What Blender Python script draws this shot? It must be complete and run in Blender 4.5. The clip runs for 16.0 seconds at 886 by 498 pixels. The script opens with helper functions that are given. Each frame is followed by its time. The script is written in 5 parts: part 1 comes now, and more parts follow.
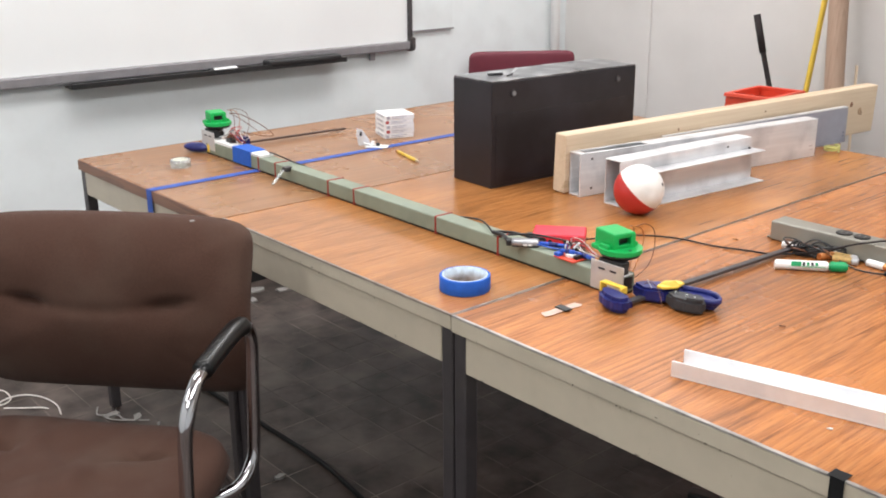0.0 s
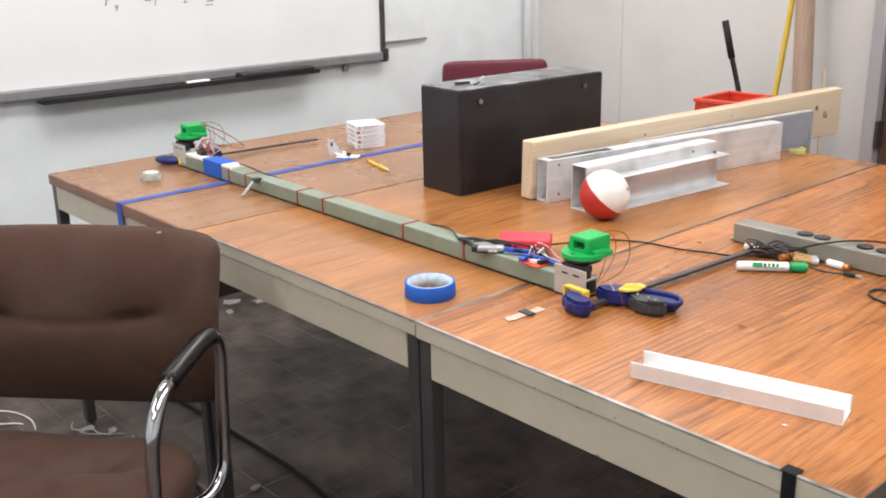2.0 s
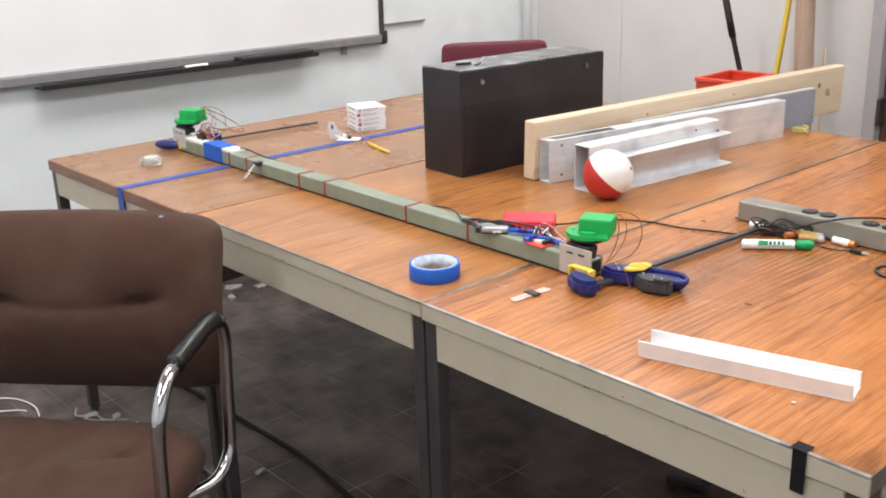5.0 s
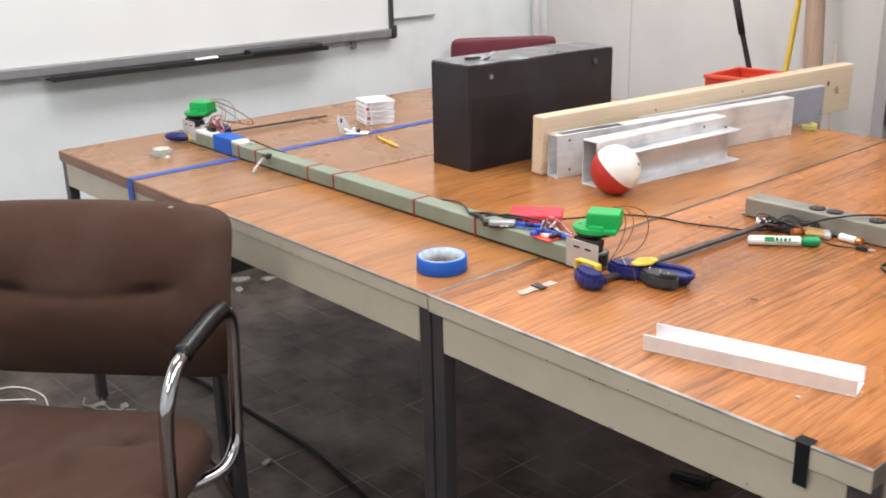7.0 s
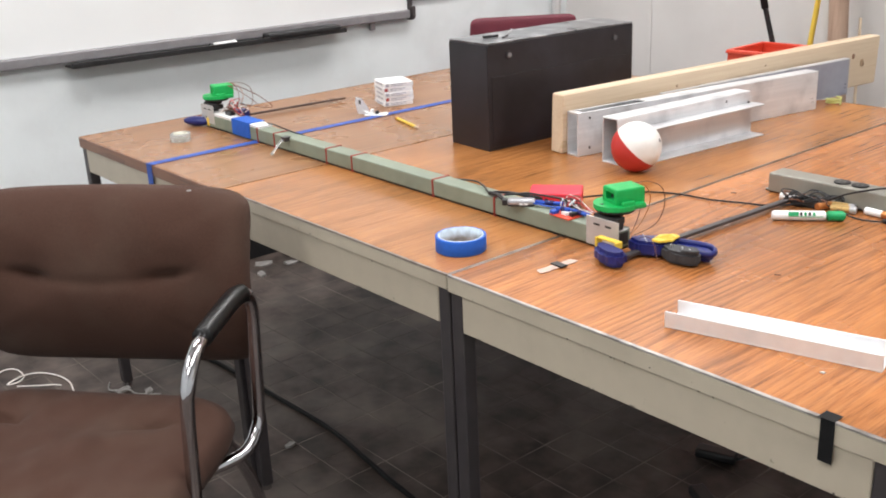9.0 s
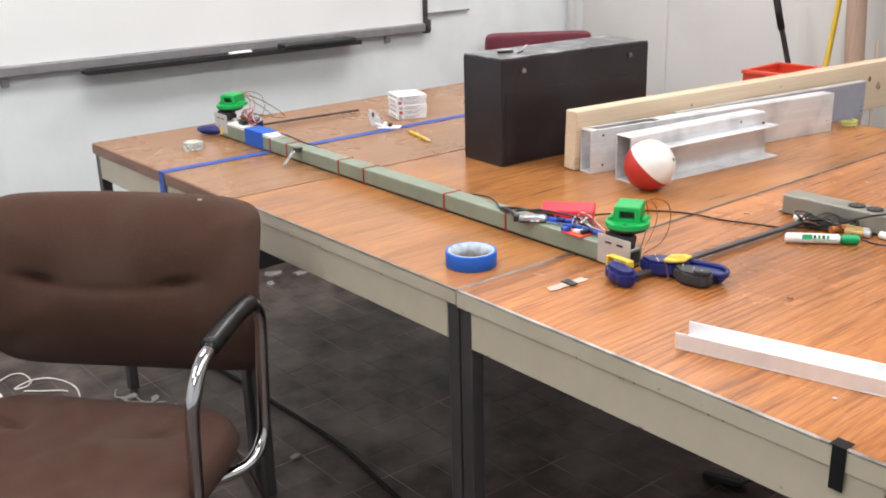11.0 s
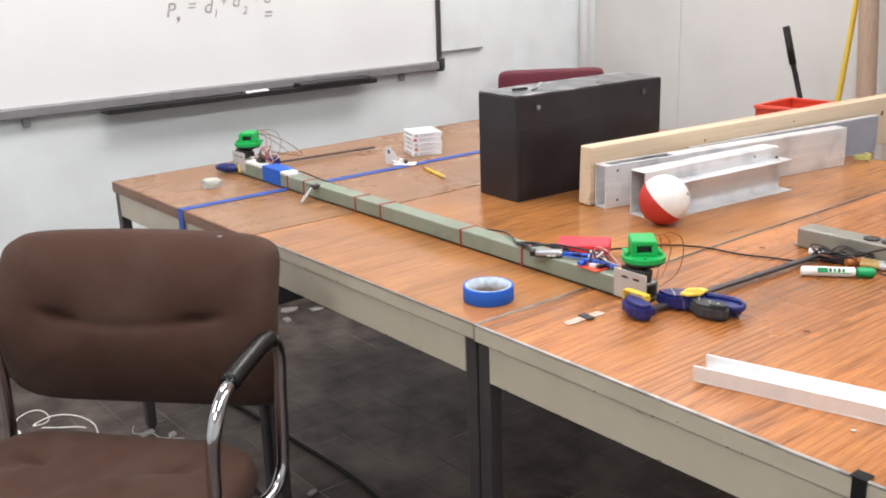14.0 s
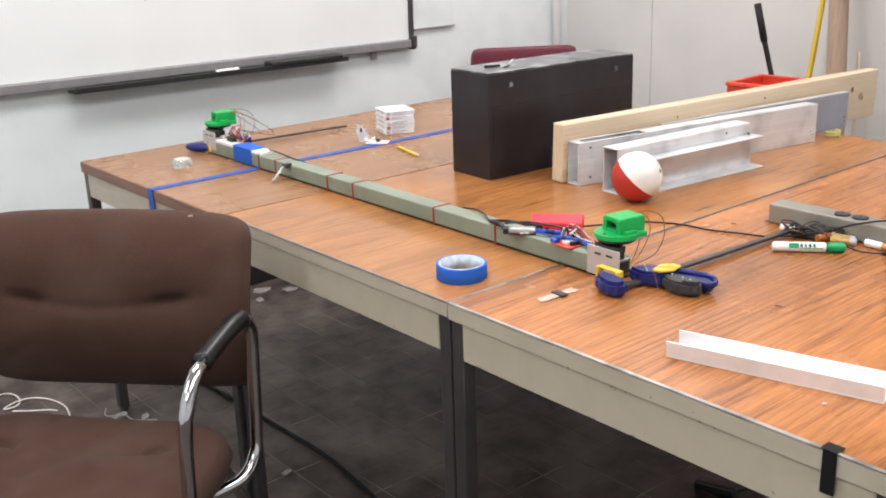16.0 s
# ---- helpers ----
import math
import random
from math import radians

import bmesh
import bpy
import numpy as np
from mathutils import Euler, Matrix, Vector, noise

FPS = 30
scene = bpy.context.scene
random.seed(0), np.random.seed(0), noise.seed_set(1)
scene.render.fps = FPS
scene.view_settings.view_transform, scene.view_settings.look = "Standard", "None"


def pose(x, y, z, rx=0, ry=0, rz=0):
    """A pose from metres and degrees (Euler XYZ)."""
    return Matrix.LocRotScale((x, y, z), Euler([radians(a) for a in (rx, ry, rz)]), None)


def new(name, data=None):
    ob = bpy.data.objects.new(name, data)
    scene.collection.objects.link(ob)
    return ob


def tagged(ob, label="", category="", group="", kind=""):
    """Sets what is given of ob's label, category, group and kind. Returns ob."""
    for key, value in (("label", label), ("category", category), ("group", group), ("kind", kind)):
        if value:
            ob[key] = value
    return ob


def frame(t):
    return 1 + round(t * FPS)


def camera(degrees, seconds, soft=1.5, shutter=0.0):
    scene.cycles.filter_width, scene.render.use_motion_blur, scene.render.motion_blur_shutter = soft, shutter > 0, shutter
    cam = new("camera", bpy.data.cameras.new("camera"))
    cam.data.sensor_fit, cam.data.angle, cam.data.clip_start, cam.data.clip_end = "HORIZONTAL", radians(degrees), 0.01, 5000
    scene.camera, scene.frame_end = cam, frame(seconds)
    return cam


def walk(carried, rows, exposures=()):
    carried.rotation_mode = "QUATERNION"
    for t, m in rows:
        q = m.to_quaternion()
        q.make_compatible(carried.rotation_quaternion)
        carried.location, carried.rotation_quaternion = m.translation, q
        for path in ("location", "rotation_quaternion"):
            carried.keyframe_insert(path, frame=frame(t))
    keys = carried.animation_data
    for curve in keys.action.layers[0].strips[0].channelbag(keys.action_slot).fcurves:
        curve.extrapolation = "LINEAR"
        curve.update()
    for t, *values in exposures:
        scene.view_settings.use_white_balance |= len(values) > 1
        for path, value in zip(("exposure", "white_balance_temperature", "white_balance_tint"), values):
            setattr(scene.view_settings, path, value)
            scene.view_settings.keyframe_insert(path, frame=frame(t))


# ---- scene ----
cam = camera(47.4, 16.0, soft=1.9)
# seconds, eye x y z, yaw, pitch, lean to the left (degrees)
ROWS = [
    (0.0, 1.1675, -1.0115, 1.3568, 49.534, -18.019, -0.485),
    (0.5, 1.1764, -1.0056, 1.3540, 48.996, -17.561, -0.518),
    (1.0, 1.1898, -1.0019, 1.3590, 48.919, -17.380, -0.935),
    (1.5, 1.1982, -0.9983, 1.3553, 48.790, -17.433, -1.010),
    (2.0, 1.2033, -0.9961, 1.3556, 48.606, -17.451, -1.179),
    (2.5, 1.2036, -0.9928, 1.3546, 48.534, -17.487, -1.015),
    (3.0, 1.1998, -0.9843, 1.3521, 48.666, -17.639, -1.261),
    (3.5, 1.2016, -0.9920, 1.3535, 48.413, -17.703, -1.349),
    (4.0, 1.1981, -0.9962, 1.3522, 48.341, -17.923, -1.439),
    (6.5, 1.1901, -1.0038, 1.3451, 49.061, -18.677, -1.920),
    (7.0, 1.1999, -1.0062, 1.3463, 49.013, -18.578, -1.341),
    (7.5, 1.1933, -1.0005, 1.3405, 49.341, -19.085, -1.336),
    (8.0, 1.1938, -0.9940, 1.3390, 49.983, -19.052, -2.020),
    (8.5, 1.1983, -0.9892, 1.3359, 50.515, -19.602, -2.691),
    (9.0, 1.1978, -0.9929, 1.3361, 50.485, -19.487, -2.596),
    (11.5, 1.1897, -0.9858, 1.3358, 51.099, -18.344, -1.240),
    (12.0, 1.1942, -0.9924, 1.3376, 50.995, -17.963, -1.135),
    (12.5, 1.1922, -0.9963, 1.3375, 50.777, -17.989, -1.060),
    (13.0, 1.1971, -0.9982, 1.3370, 50.673, -17.812, -1.142),
    (13.5, 1.2011, -1.0009, 1.3393, 51.479, -16.682, -1.771),
    (14.0, 1.1990, -1.0035, 1.3396, 51.777, -16.645, -1.997),
    (14.5, 1.2043, -0.9944, 1.3360, 50.666, -16.924, -1.972),
    (15.0, 1.2052, -0.9947, 1.3372, 50.340, -17.185, -2.459),
    (15.5, 1.2020, -0.9998, 1.3355, 49.804, -17.637, -2.285),
    (16.0, 1.1954, -0.9979, 1.3341, 50.286, -17.841, -1.966),
]


def eye_pose(x, y, z, yaw, pitch, lean):
    return pose(x, y, z, 90 + pitch, 0, yaw) @ pose(0, 0, 0, 0, 0, lean)


walk(cam, [(t, eye_pose(*r)) for t, *r in ROWS])

# ---- light ----
world = bpy.data.worlds.new("world")
scene.world = world
world.use_nodes = True
world.node_tree.nodes["Background"].inputs[0].default_value = (0.9, 0.95, 1.0, 1)
world.node_tree.nodes["Background"].inputs[1].default_value = 0.05
LAMP_W = 22.5
LAMP_SPOTS = [(-1.35, 1.85), (-1.0, 0.0), (-1.0, -1.9), (0.9, 1.75), (0.9, 0.0), (0.9, -1.9)]
for lx, ly in LAMP_SPOTS:
    ld = bpy.data.lights.new("ceiling_lamp", "AREA")
    ld.shape, ld.size, ld.size_y, ld.energy, ld.color = "RECTANGLE", 0.56, 1.16, LAMP_W, (0.995, 0.985, 1.0)
    lo = new("ceiling_lamp", ld)
    lo.matrix_world = pose(lx, ly, 2.655)
scene.view_settings.exposure = 0.0

# ---- materials ----
MATS = {}


def mat(name, base, rough=0.5, metal=0.0, var=0.12, scale=30.0, bump=0.0, bscale=200.0, dirt=None, dscale=3.0, damt=0.3, spec=0.5, stretch=(1, 1, 1), rand=0.0, coat=0.0, trans=0.0, world=False, speck=None):
    """A painted, plastic, cloth or metal surface with fine and coarse variation."""
    if name in MATS:
        return MATS[name]
    m = bpy.data.materials.new(name)
    m.use_nodes = True
    nt = m.node_tree
    b = nt.nodes["Principled BSDF"]
    tc = nt.nodes.new("ShaderNodeTexCoord")
    where = nt.nodes.new("ShaderNodeNewGeometry").outputs["Position"] if world else tc.outputs["Object"]
    mp = nt.nodes.new("ShaderNodeMapping")
    mp.inputs["Scale"].default_value = stretch
    nt.links.new(where, mp.inputs[0])
    n1 = nt.nodes.new("ShaderNodeTexNoise")
    n1.inputs["Scale"].default_value, n1.inputs["Detail"].default_value = scale, 5
    nt.links.new(mp.outputs[0], n1.inputs["Vector"])
    r1 = nt.nodes.new("ShaderNodeValToRGB")
    lo = [max(0, c * (1 - var)) for c in base]
    hi = [min(1, c * (1 + var)) for c in base]
    r1.color_ramp.elements[0].position, r1.color_ramp.elements[1].position = 0.3, 0.7
    r1.color_ramp.elements[0].color, r1.color_ramp.elements[1].color = (*lo, 1), (*hi, 1)
    nt.links.new(n1.outputs[0], r1.inputs[0])
    col = r1.outputs[0]
    n2 = nt.nodes.new("ShaderNodeTexNoise")
    n2.inputs["Scale"].default_value, n2.inputs["Detail"].default_value = dscale, 6
    nt.links.new(where, n2.inputs["Vector"])
    if dirt:
        r2 = nt.nodes.new("ShaderNodeValToRGB")
        r2.color_ramp.elements[0].position, r2.color_ramp.elements[1].position = 0.48, 0.72
        r2.color_ramp.elements[0].color, r2.color_ramp.elements[1].color = (0, 0, 0, 1), (damt, damt, damt, 1)
        nt.links.new(n2.outputs[0], r2.inputs[0])
        mx = nt.nodes.new("ShaderNodeMix")
        mx.data_type = "RGBA"
        nt.links.new(r2.outputs[0], mx.inputs[0])
        nt.links.new(col, mx.inputs[6])
        mx.inputs[7].default_value = (*dirt, 1)
        col = mx.outputs[2]
    if speck:
        n4 = nt.nodes.new("ShaderNodeTexNoise")
        n4.inputs["Scale"].default_value, n4.inputs["Detail"].default_value, n4.inputs["Roughness"].default_value = 45, 4, 0.7
        nt.links.new(where, n4.inputs["Vector"])
        r4 = nt.nodes.new("ShaderNodeValToRGB")
        r4.color_ramp.elements[0].position, r4.color_ramp.elements[1].position = 0.69, 0.74
        nt.links.new(n4.outputs[0], r4.inputs[0])
        mx4 = nt.nodes.new("ShaderNodeMix")
        mx4.data_type = "RGBA"
        nt.links.new(r4.outputs[0], mx4.inputs[0])
        nt.links.new(col, mx4.inputs[6])
        mx4.inputs[7].default_value = (*speck, 1)
        col = mx4.outputs[2]
    if rand:
        oi = nt.nodes.new("ShaderNodeObjectInfo")
        mr = nt.nodes.new("ShaderNodeMapRange")
        mr.inputs[3].default_value, mr.inputs[4].default_value = 1 - rand, 1 + rand
        nt.links.new(oi.outputs["Random"], mr.inputs[0])
        hs = nt.nodes.new("ShaderNodeHueSaturation")
        nt.links.new(mr.outputs[0], hs.inputs["Value"])
        nt.links.new(col, hs.inputs["Color"])
        col = hs.outputs[0]
    nt.links.new(col, b.inputs["Base Color"])
    rr = nt.nodes.new("ShaderNodeMapRange")
    rr.inputs[3].default_value, rr.inputs[4].default_value = max(0.03, rough - 0.1), min(1, rough + 0.1)
    nt.links.new(n2.outputs[0], rr.inputs[0])
    nt.links.new(rr.outputs[0], b.inputs["Roughness"])
    b.inputs["Metallic"].default_value = metal
    b.inputs["Specular IOR Level"].default_value = spec
    b.inputs["Coat Weight"].default_value = coat
    b.inputs["Transmission Weight"].default_value = trans
    if bump:
        n3 = nt.nodes.new("ShaderNodeTexNoise")
        n3.inputs["Scale"].default_value, n3.inputs["Detail"].default_value = bscale, 4
        nt.links.new(mp.outputs[0], n3.inputs["Vector"])
        bp = nt.nodes.new("ShaderNodeBump")
        bp.inputs["Strength"].default_value, bp.inputs["Distance"].default_value = bump, 0.002
        nt.links.new(n3.outputs[0], bp.inputs["Height"])
        nt.links.new(bp.outputs[0], b.inputs["Normal"])
    MATS[name] = m
    return m


def wood(name, dark, mid, light, along=(1, 0.055, 1), scale=150.0, rough=0.35, wave=8.0, spec=0.5, lines=11.0, ringy=0.25, pores=0.2, fig=0.0, bold=0.85):
    """Sawn or printed wood: streaks along one axis, broad figure and dark pores."""
    if name in MATS:
        return MATS[name]
    m = bpy.data.materials.new(name)
    m.use_nodes = True
    nt = m.node_tree
    b = nt.nodes["Principled BSDF"]
    L = nt.links.new
    tc = nt.nodes.new("ShaderNodeTexCoord")
    oi = nt.nodes.new("ShaderNodeObjectInfo")
    ad = nt.nodes.new("ShaderNodeVectorMath")
    L(tc.outputs["Object"], ad.inputs[0])
    sc = nt.nodes.new("ShaderNodeVectorMath")
    sc.operation = "SCALE"
    sc.inputs[0].default_value, sc.inputs[3].default_value = (3.1, 1.7, 0.6), 1.0
    L(oi.outputs["Random"], sc.inputs[3])
    L(sc.outputs[0], ad.inputs[1])
    mp = nt.nodes.new("ShaderNodeMapping")
    mp.inputs["Scale"].default_value = along
    L(ad.outputs[0], mp.inputs[0])
    big = nt.nodes.new("ShaderNodeTexNoise")
    big.inputs["Scale"].default_value, big.inputs["Detail"].default_value, big.inputs["Roughness"].default_value = wave, 2, 0.4
    L(mp.outputs[0], big.inputs["Vector"])
    rings = nt.nodes.new("ShaderNodeMath")
    rings.operation = "MULTIPLY"
    rings.inputs[1].default_value = lines
    L(big.outputs[0], rings.inputs[0])
    fr = nt.nodes.new("ShaderNodeMath")
    fr.operation = "FRACT"
    L(rings.outputs[0], fr.inputs[0])
    mp2 = nt.nodes.new("ShaderNodeMapping")
    mp2.inputs["Scale"].default_value = [1 if a == 1 else a * 0.25 for a in along]
    L(ad.outputs[0], mp2.inputs[0])
    fine = nt.nodes.new("ShaderNodeTexNoise")
    fine.inputs["Scale"].default_value, fine.inputs["Detail"].default_value, fine.inputs["Roughness"].default_value = scale, 6, 0.65
    L(mp2.outputs[0], fine.inputs["Vector"])
    half = nt.nodes.new("ShaderNodeMath")
    half.operation = "MULTIPLY"
    half.inputs[1].default_value = 1.0 - ringy
    L(fine.outputs[0], half.inputs[0])
    mixf = nt.nodes.new("ShaderNodeMath")
    mixf.operation = "MULTIPLY_ADD"
    mixf.inputs[1].default_value = ringy
    L(fr.outputs[0], mixf.inputs[0])
    L(half.outputs[0], mixf.inputs[2])
    rp = nt.nodes.new("ShaderNodeValToRGB")
    e = rp.color_ramp.elements
    e[0].position, e[0].color = 0.30, (*dark, 1)
    e[1].position, e[1].color = 0.66, (*light, 1)
    x = e.new(0.44)
    x.color = (*mid, 1)
    L(mixf.outputs[0], rp.inputs[0])
    mp3 = nt.nodes.new("ShaderNodeMapping")
    mp3.inputs["Scale"].default_value = [1 if a == 1 else a * 0.45 for a in along]
    L(ad.outputs[0], mp3.inputs[0])
    pr = nt.nodes.new("ShaderNodeTexNoise")
    pr.inputs["Scale"].default_value, pr.inputs["Detail"].default_value, pr.inputs["Roughness"].default_value = scale * 2.2, 3, 0.6
    L(mp3.outputs[0], pr.inputs["Vector"])
    where = nt.nodes.new("ShaderNodeTexNoise")
    where.inputs["Scale"].default_value, where.inputs["Detail"].default_value = wave * 1.1, 3
    mp4 = nt.nodes.new("ShaderNodeMapping")
    mp4.inputs["Scale"].default_value = [1 if a == 1 else a * 3.2 for a in along]
    L(ad.outputs[0], mp4.inputs[0])
    L(mp4.outputs[0], where.inputs["Vector"])
    sm0 = nt.nodes.new("ShaderNodeMath")
    sm0.operation = "MULTIPLY_ADD"
    sm0.inputs[1].default_value = 0.7
    L(where.outputs[0], sm0.inputs[0])
    L(pr.outputs[0], sm0.inputs[2])
    pm = nt.nodes.new("ShaderNodeMapRange")
    pm.inputs[1].default_value, pm.inputs[2].default_value, pm.inputs[3].default_value, pm.inputs[4].default_value = 0.81, 1.02, 0.0, pores
    L(sm0.outputs[0], pm.inputs[0])
    pmix = nt.nodes.new("ShaderNodeMix")
    pmix.data_type = "RGBA"
    L(pm.outputs[0], pmix.inputs[0])
    L(rp.outputs[0], pmix.inputs[6])
    pmix.inputs[7].default_value = (*dark, 1)
    colour = pmix.outputs[2]
    if fig:
        sx = nt.nodes.new("ShaderNodeSeparateXYZ")
        L(ad.outputs[0], sx.inputs[0])
        ph = nt.nodes.new("ShaderNodeMath")
        ph.operation = "MULTIPLY_ADD"
        ph.inputs[1].default_value = fig
        L(sx.outputs[0], ph.inputs[0])
        L(rings.outputs[0], ph.inputs[2])
        wob = nt.nodes.new("ShaderNodeMath")
        wob.operation = "MULTIPLY_ADD"
        wob.inputs[1].default_value = 0.6
        L(fine.outputs[0], wob.inputs[0])
        L(ph.outputs[0], wob.inputs[2])
        f2 = nt.nodes.new("ShaderNodeMath")
        f2.operation = "FRACT"
        L(wob.outputs[0], f2.inputs[0])
        ln = nt.nodes.new("ShaderNodeValToRGB")
        q = ln.color_ramp.elements
        q[0].position, q[0].color = 0.0, (0, 0, 0, 1)
        q[1].position, q[1].color = 1.0, (0, 0, 0, 1)
        z = q.new(0.58)
        z.color = (0.06, 0.06, 0.06, 1)
        z = q.new(0.8)
        z.color = (1, 1, 1, 1)
        z = q.new(0.89)
        z.color = (0.75, 0.75, 0.75, 1)
        L(f2.outputs[0], ln.inputs[0])
        amt = nt.nodes.new("ShaderNodeMapRange")
        amt.inputs[1].default_value, amt.inputs[2].default_value, amt.inputs[3].default_value, amt.inputs[4].default_value = 0.4, 0.6, 0.06, bold
        L(where.outputs[0], amt.inputs[0])
        ml = nt.nodes.new("ShaderNodeMath")
        ml.operation = "MULTIPLY"
        L(ln.outputs[0], ml.inputs[0])
        L(amt.outputs[0], ml.inputs[1])
        fm = nt.nodes.new("ShaderNodeMix")
        fm.data_type = "RGBA"
        L(ml.outputs[0], fm.inputs[0])
        L(colour, fm.inputs[6])
        fm.inputs[7].default_value = (*dark, 1)
        colour = fm.outputs[2]
        tone = nt.nodes.new("ShaderNodeTexNoise")
        tone.inputs["Scale"].default_value, tone.inputs["Detail"].default_value = 9.0, 4
        mp5 = nt.nodes.new("ShaderNodeMapping")
        mp5.inputs["Scale"].default_value = [1 if a == 1 else a * 5.0 for a in along]
        L(ad.outputs[0], mp5.inputs[0])
        L(mp5.outputs[0], tone.inputs["Vector"])
        tv = nt.nodes.new("ShaderNodeMapRange")
        tv.inputs[1].default_value, tv.inputs[2].default_value, tv.inputs[3].default_value, tv.inputs[4].default_value = 0.3, 0.7, 0.8, 1.18
        L(tone.outputs[0], tv.inputs[0])
        hs = nt.nodes.new("ShaderNodeHueSaturation")
        L(tv.outputs[0], hs.inputs["Value"])
        L(colour, hs.inputs["Color"])
        colour = hs.outputs[0]
    L(colour, b.inputs["Base Color"])
    sm = nt.nodes.new("ShaderNodeTexNoise")
    sm.inputs["Scale"].default_value, sm.inputs["Detail"].default_value = 6, 5
    L(tc.outputs["Object"], sm.inputs["Vector"])
    rr = nt.nodes.new("ShaderNodeMapRange")
    rr.inputs[3].default_value, rr.inputs[4].default_value = rough - 0.08, rough + 0.1
    L(sm.outputs[0], rr.inputs[0])
    L(rr.outputs[0], b.inputs["Roughness"])
    b.inputs["Specular IOR Level"].default_value = spec
    bp = nt.nodes.new("ShaderNodeBump")
    bp.inputs["Strength"].default_value, bp.inputs["Distance"].default_value = 0.08, 0.001
    L(fine.outputs[0], bp.inputs["Height"])
    L(bp.outputs[0], b.inputs["Normal"])
    MATS[name] = m
    return m


OAK = wood("oak_laminate", (0.14, 0.046, 0.014), (0.435, 0.161, 0.047), (0.495, 0.2, 0.065), along=(1, 0.075, 1), rough=0.25, pores=0.55, spec=0.42, scale=210.0, fig=46.0, ringy=0.05, lines=26.0, wave=4.2, bold=0.85)
OAK_PALE = wood("pale_oak_laminate", (0.19, 0.072, 0.02), (0.4, 0.16, 0.047), (0.46, 0.2, 0.066), along=(1, 0.085, 1), rough=0.22, pores=0.6, spec=0.45, scale=200.0, fig=34.0, ringy=0.06, lines=26.0, wave=4.0, bold=0.52)
WALNUT = wood("brown_laminate", (0.19, 0.088, 0.036), (0.285, 0.135, 0.057), (0.325, 0.162, 0.074), rough=0.27)
SEAM = mat("dull_seam_metal", (0.26, 0.215, 0.18), 0.34, 0.6, var=0.3)
OAK_EDGE = wood("brown_edge_band", (0.12, 0.045, 0.02), (0.17, 0.065, 0.03), (0.22, 0.09, 0.04), along=(0.12, 1, 1))
PINE = wood("pine_board", (0.5, 0.37, 0.23), (0.62, 0.48, 0.335), (0.68, 0.55, 0.4), rough=0.6, wave=4.0, lines=8.0, ringy=0.3)
POST_WOOD = wood("stained_post", (0.33, 0.22, 0.16), (0.4, 0.275, 0.2), (0.44, 0.31, 0.23), along=(1, 1, 0.05), rough=0.5)
TAN = mat("tan_enamel", (0.47, 0.41, 0.318), 0.45, var=0.03, dirt=(0.24, 0.2, 0.15), dscale=7, damt=0.35, speck=(0.1, 0.08, 0.06))
ALU = mat("aluminium", (0.73, 0.735, 0.75), 0.42, 0.5, var=0.1, scale=60, stretch=(1, 0.05, 1), dirt=(0.34, 0.34, 0.36), dscale=11, damt=0.6)
ALU_W = mat("bright_aluminium", (0.82, 0.825, 0.835), 0.42, 0.45, var=0.03, scale=60, dirt=(0.6, 0.6, 0.62), dscale=14, damt=0.3)
SCUFF = mat("scuffed_enamel", (0.2, 0.17, 0.13), 0.6, var=0.3, scale=90)
TRIM = mat("trim_metal", (0.43, 0.41, 0.385), 0.4, 0.7, var=0.12, dirt=(0.07, 0.055, 0.045), dscale=18, damt=0.95)
LEG = mat("black_steel", (0.056, 0.049, 0.052), 0.42, 0.3, var=0.1, dirt=(0.1, 0.09, 0.08), dscale=14, damt=0.3)
WALL = mat("wall_paint", (0.745, 0.785, 0.795), 0.75, var=0.015, scale=8, dirt=(0.6, 0.62, 0.62), dscale=4.5, damt=0.45, bump=0.22, bscale=60, speck=(0.66, 0.68, 0.68))
WALL_B = mat("partition_paint", (0.67, 0.648, 0.627), 0.7, var=0.015, scale=8, dirt=(0.53, 0.51, 0.49), dscale=2.2, damt=0.4, bump=0.1, bscale=90)
CEIL = mat("ceiling_tile", (0.78, 0.78, 0.76), 0.9, var=0.05, scale=80)
TILE = mat("floor_tile", (0.066, 0.05, 0.0435), 0.46, var=0.6, scale=13, dirt=(0.18, 0.152, 0.135), dscale=3.4, damt=0.75, rand=0.13, world=True, speck=(0.12, 0.11, 0.1), spec=0.22)
GROUT = mat("tile_joint", (0.15, 0.125, 0.11), 0.8, var=0.85, scale=5, world=True)
WB = mat("whiteboard_enamel", (0.8, 0.815, 0.815), 0.22, var=0.01, scale=4, dirt=(0.74, 0.74, 0.75), dscale=1.7, damt=0.4)
WBFRAME = mat("grey_frame", (0.27, 0.262, 0.275), 0.4, 0.3, var=0.08)
BLACK = mat("black_plastic", (0.015, 0.015, 0.016), 0.45, var=0.15)
RUBBER = mat("black_rubber", (0.004, 0.004, 0.0042), 0.33, var=0.15, spec=0.4)
BOXBLACK = mat("black_sheet_metal", (0.0115, 0.0092, 0.0125), 0.36, 0.0, var=0.25, dirt=(0.029, 0.025, 0.033), dscale=6, damt=0.7, spec=0.5)
# grey base and pale blotches hold dust and the top's bright reflection
BOXTOP = mat("dust_and_glare_black_metal", (0.1, 0.1, 0.105), 0.3, 0.2, var=0.4, scale=14, dirt=(0.5, 0.5, 0.51), dscale=15, damt=0.85)
CLOTH = mat("brown_cloth", (0.065, 0.0325, 0.023), 0.9, var=0.12, scale=300, bump=0.5, bscale=900, dirt=(0.12, 0.085, 0.065), dscale=5, damt=0.35, spec=0.15)
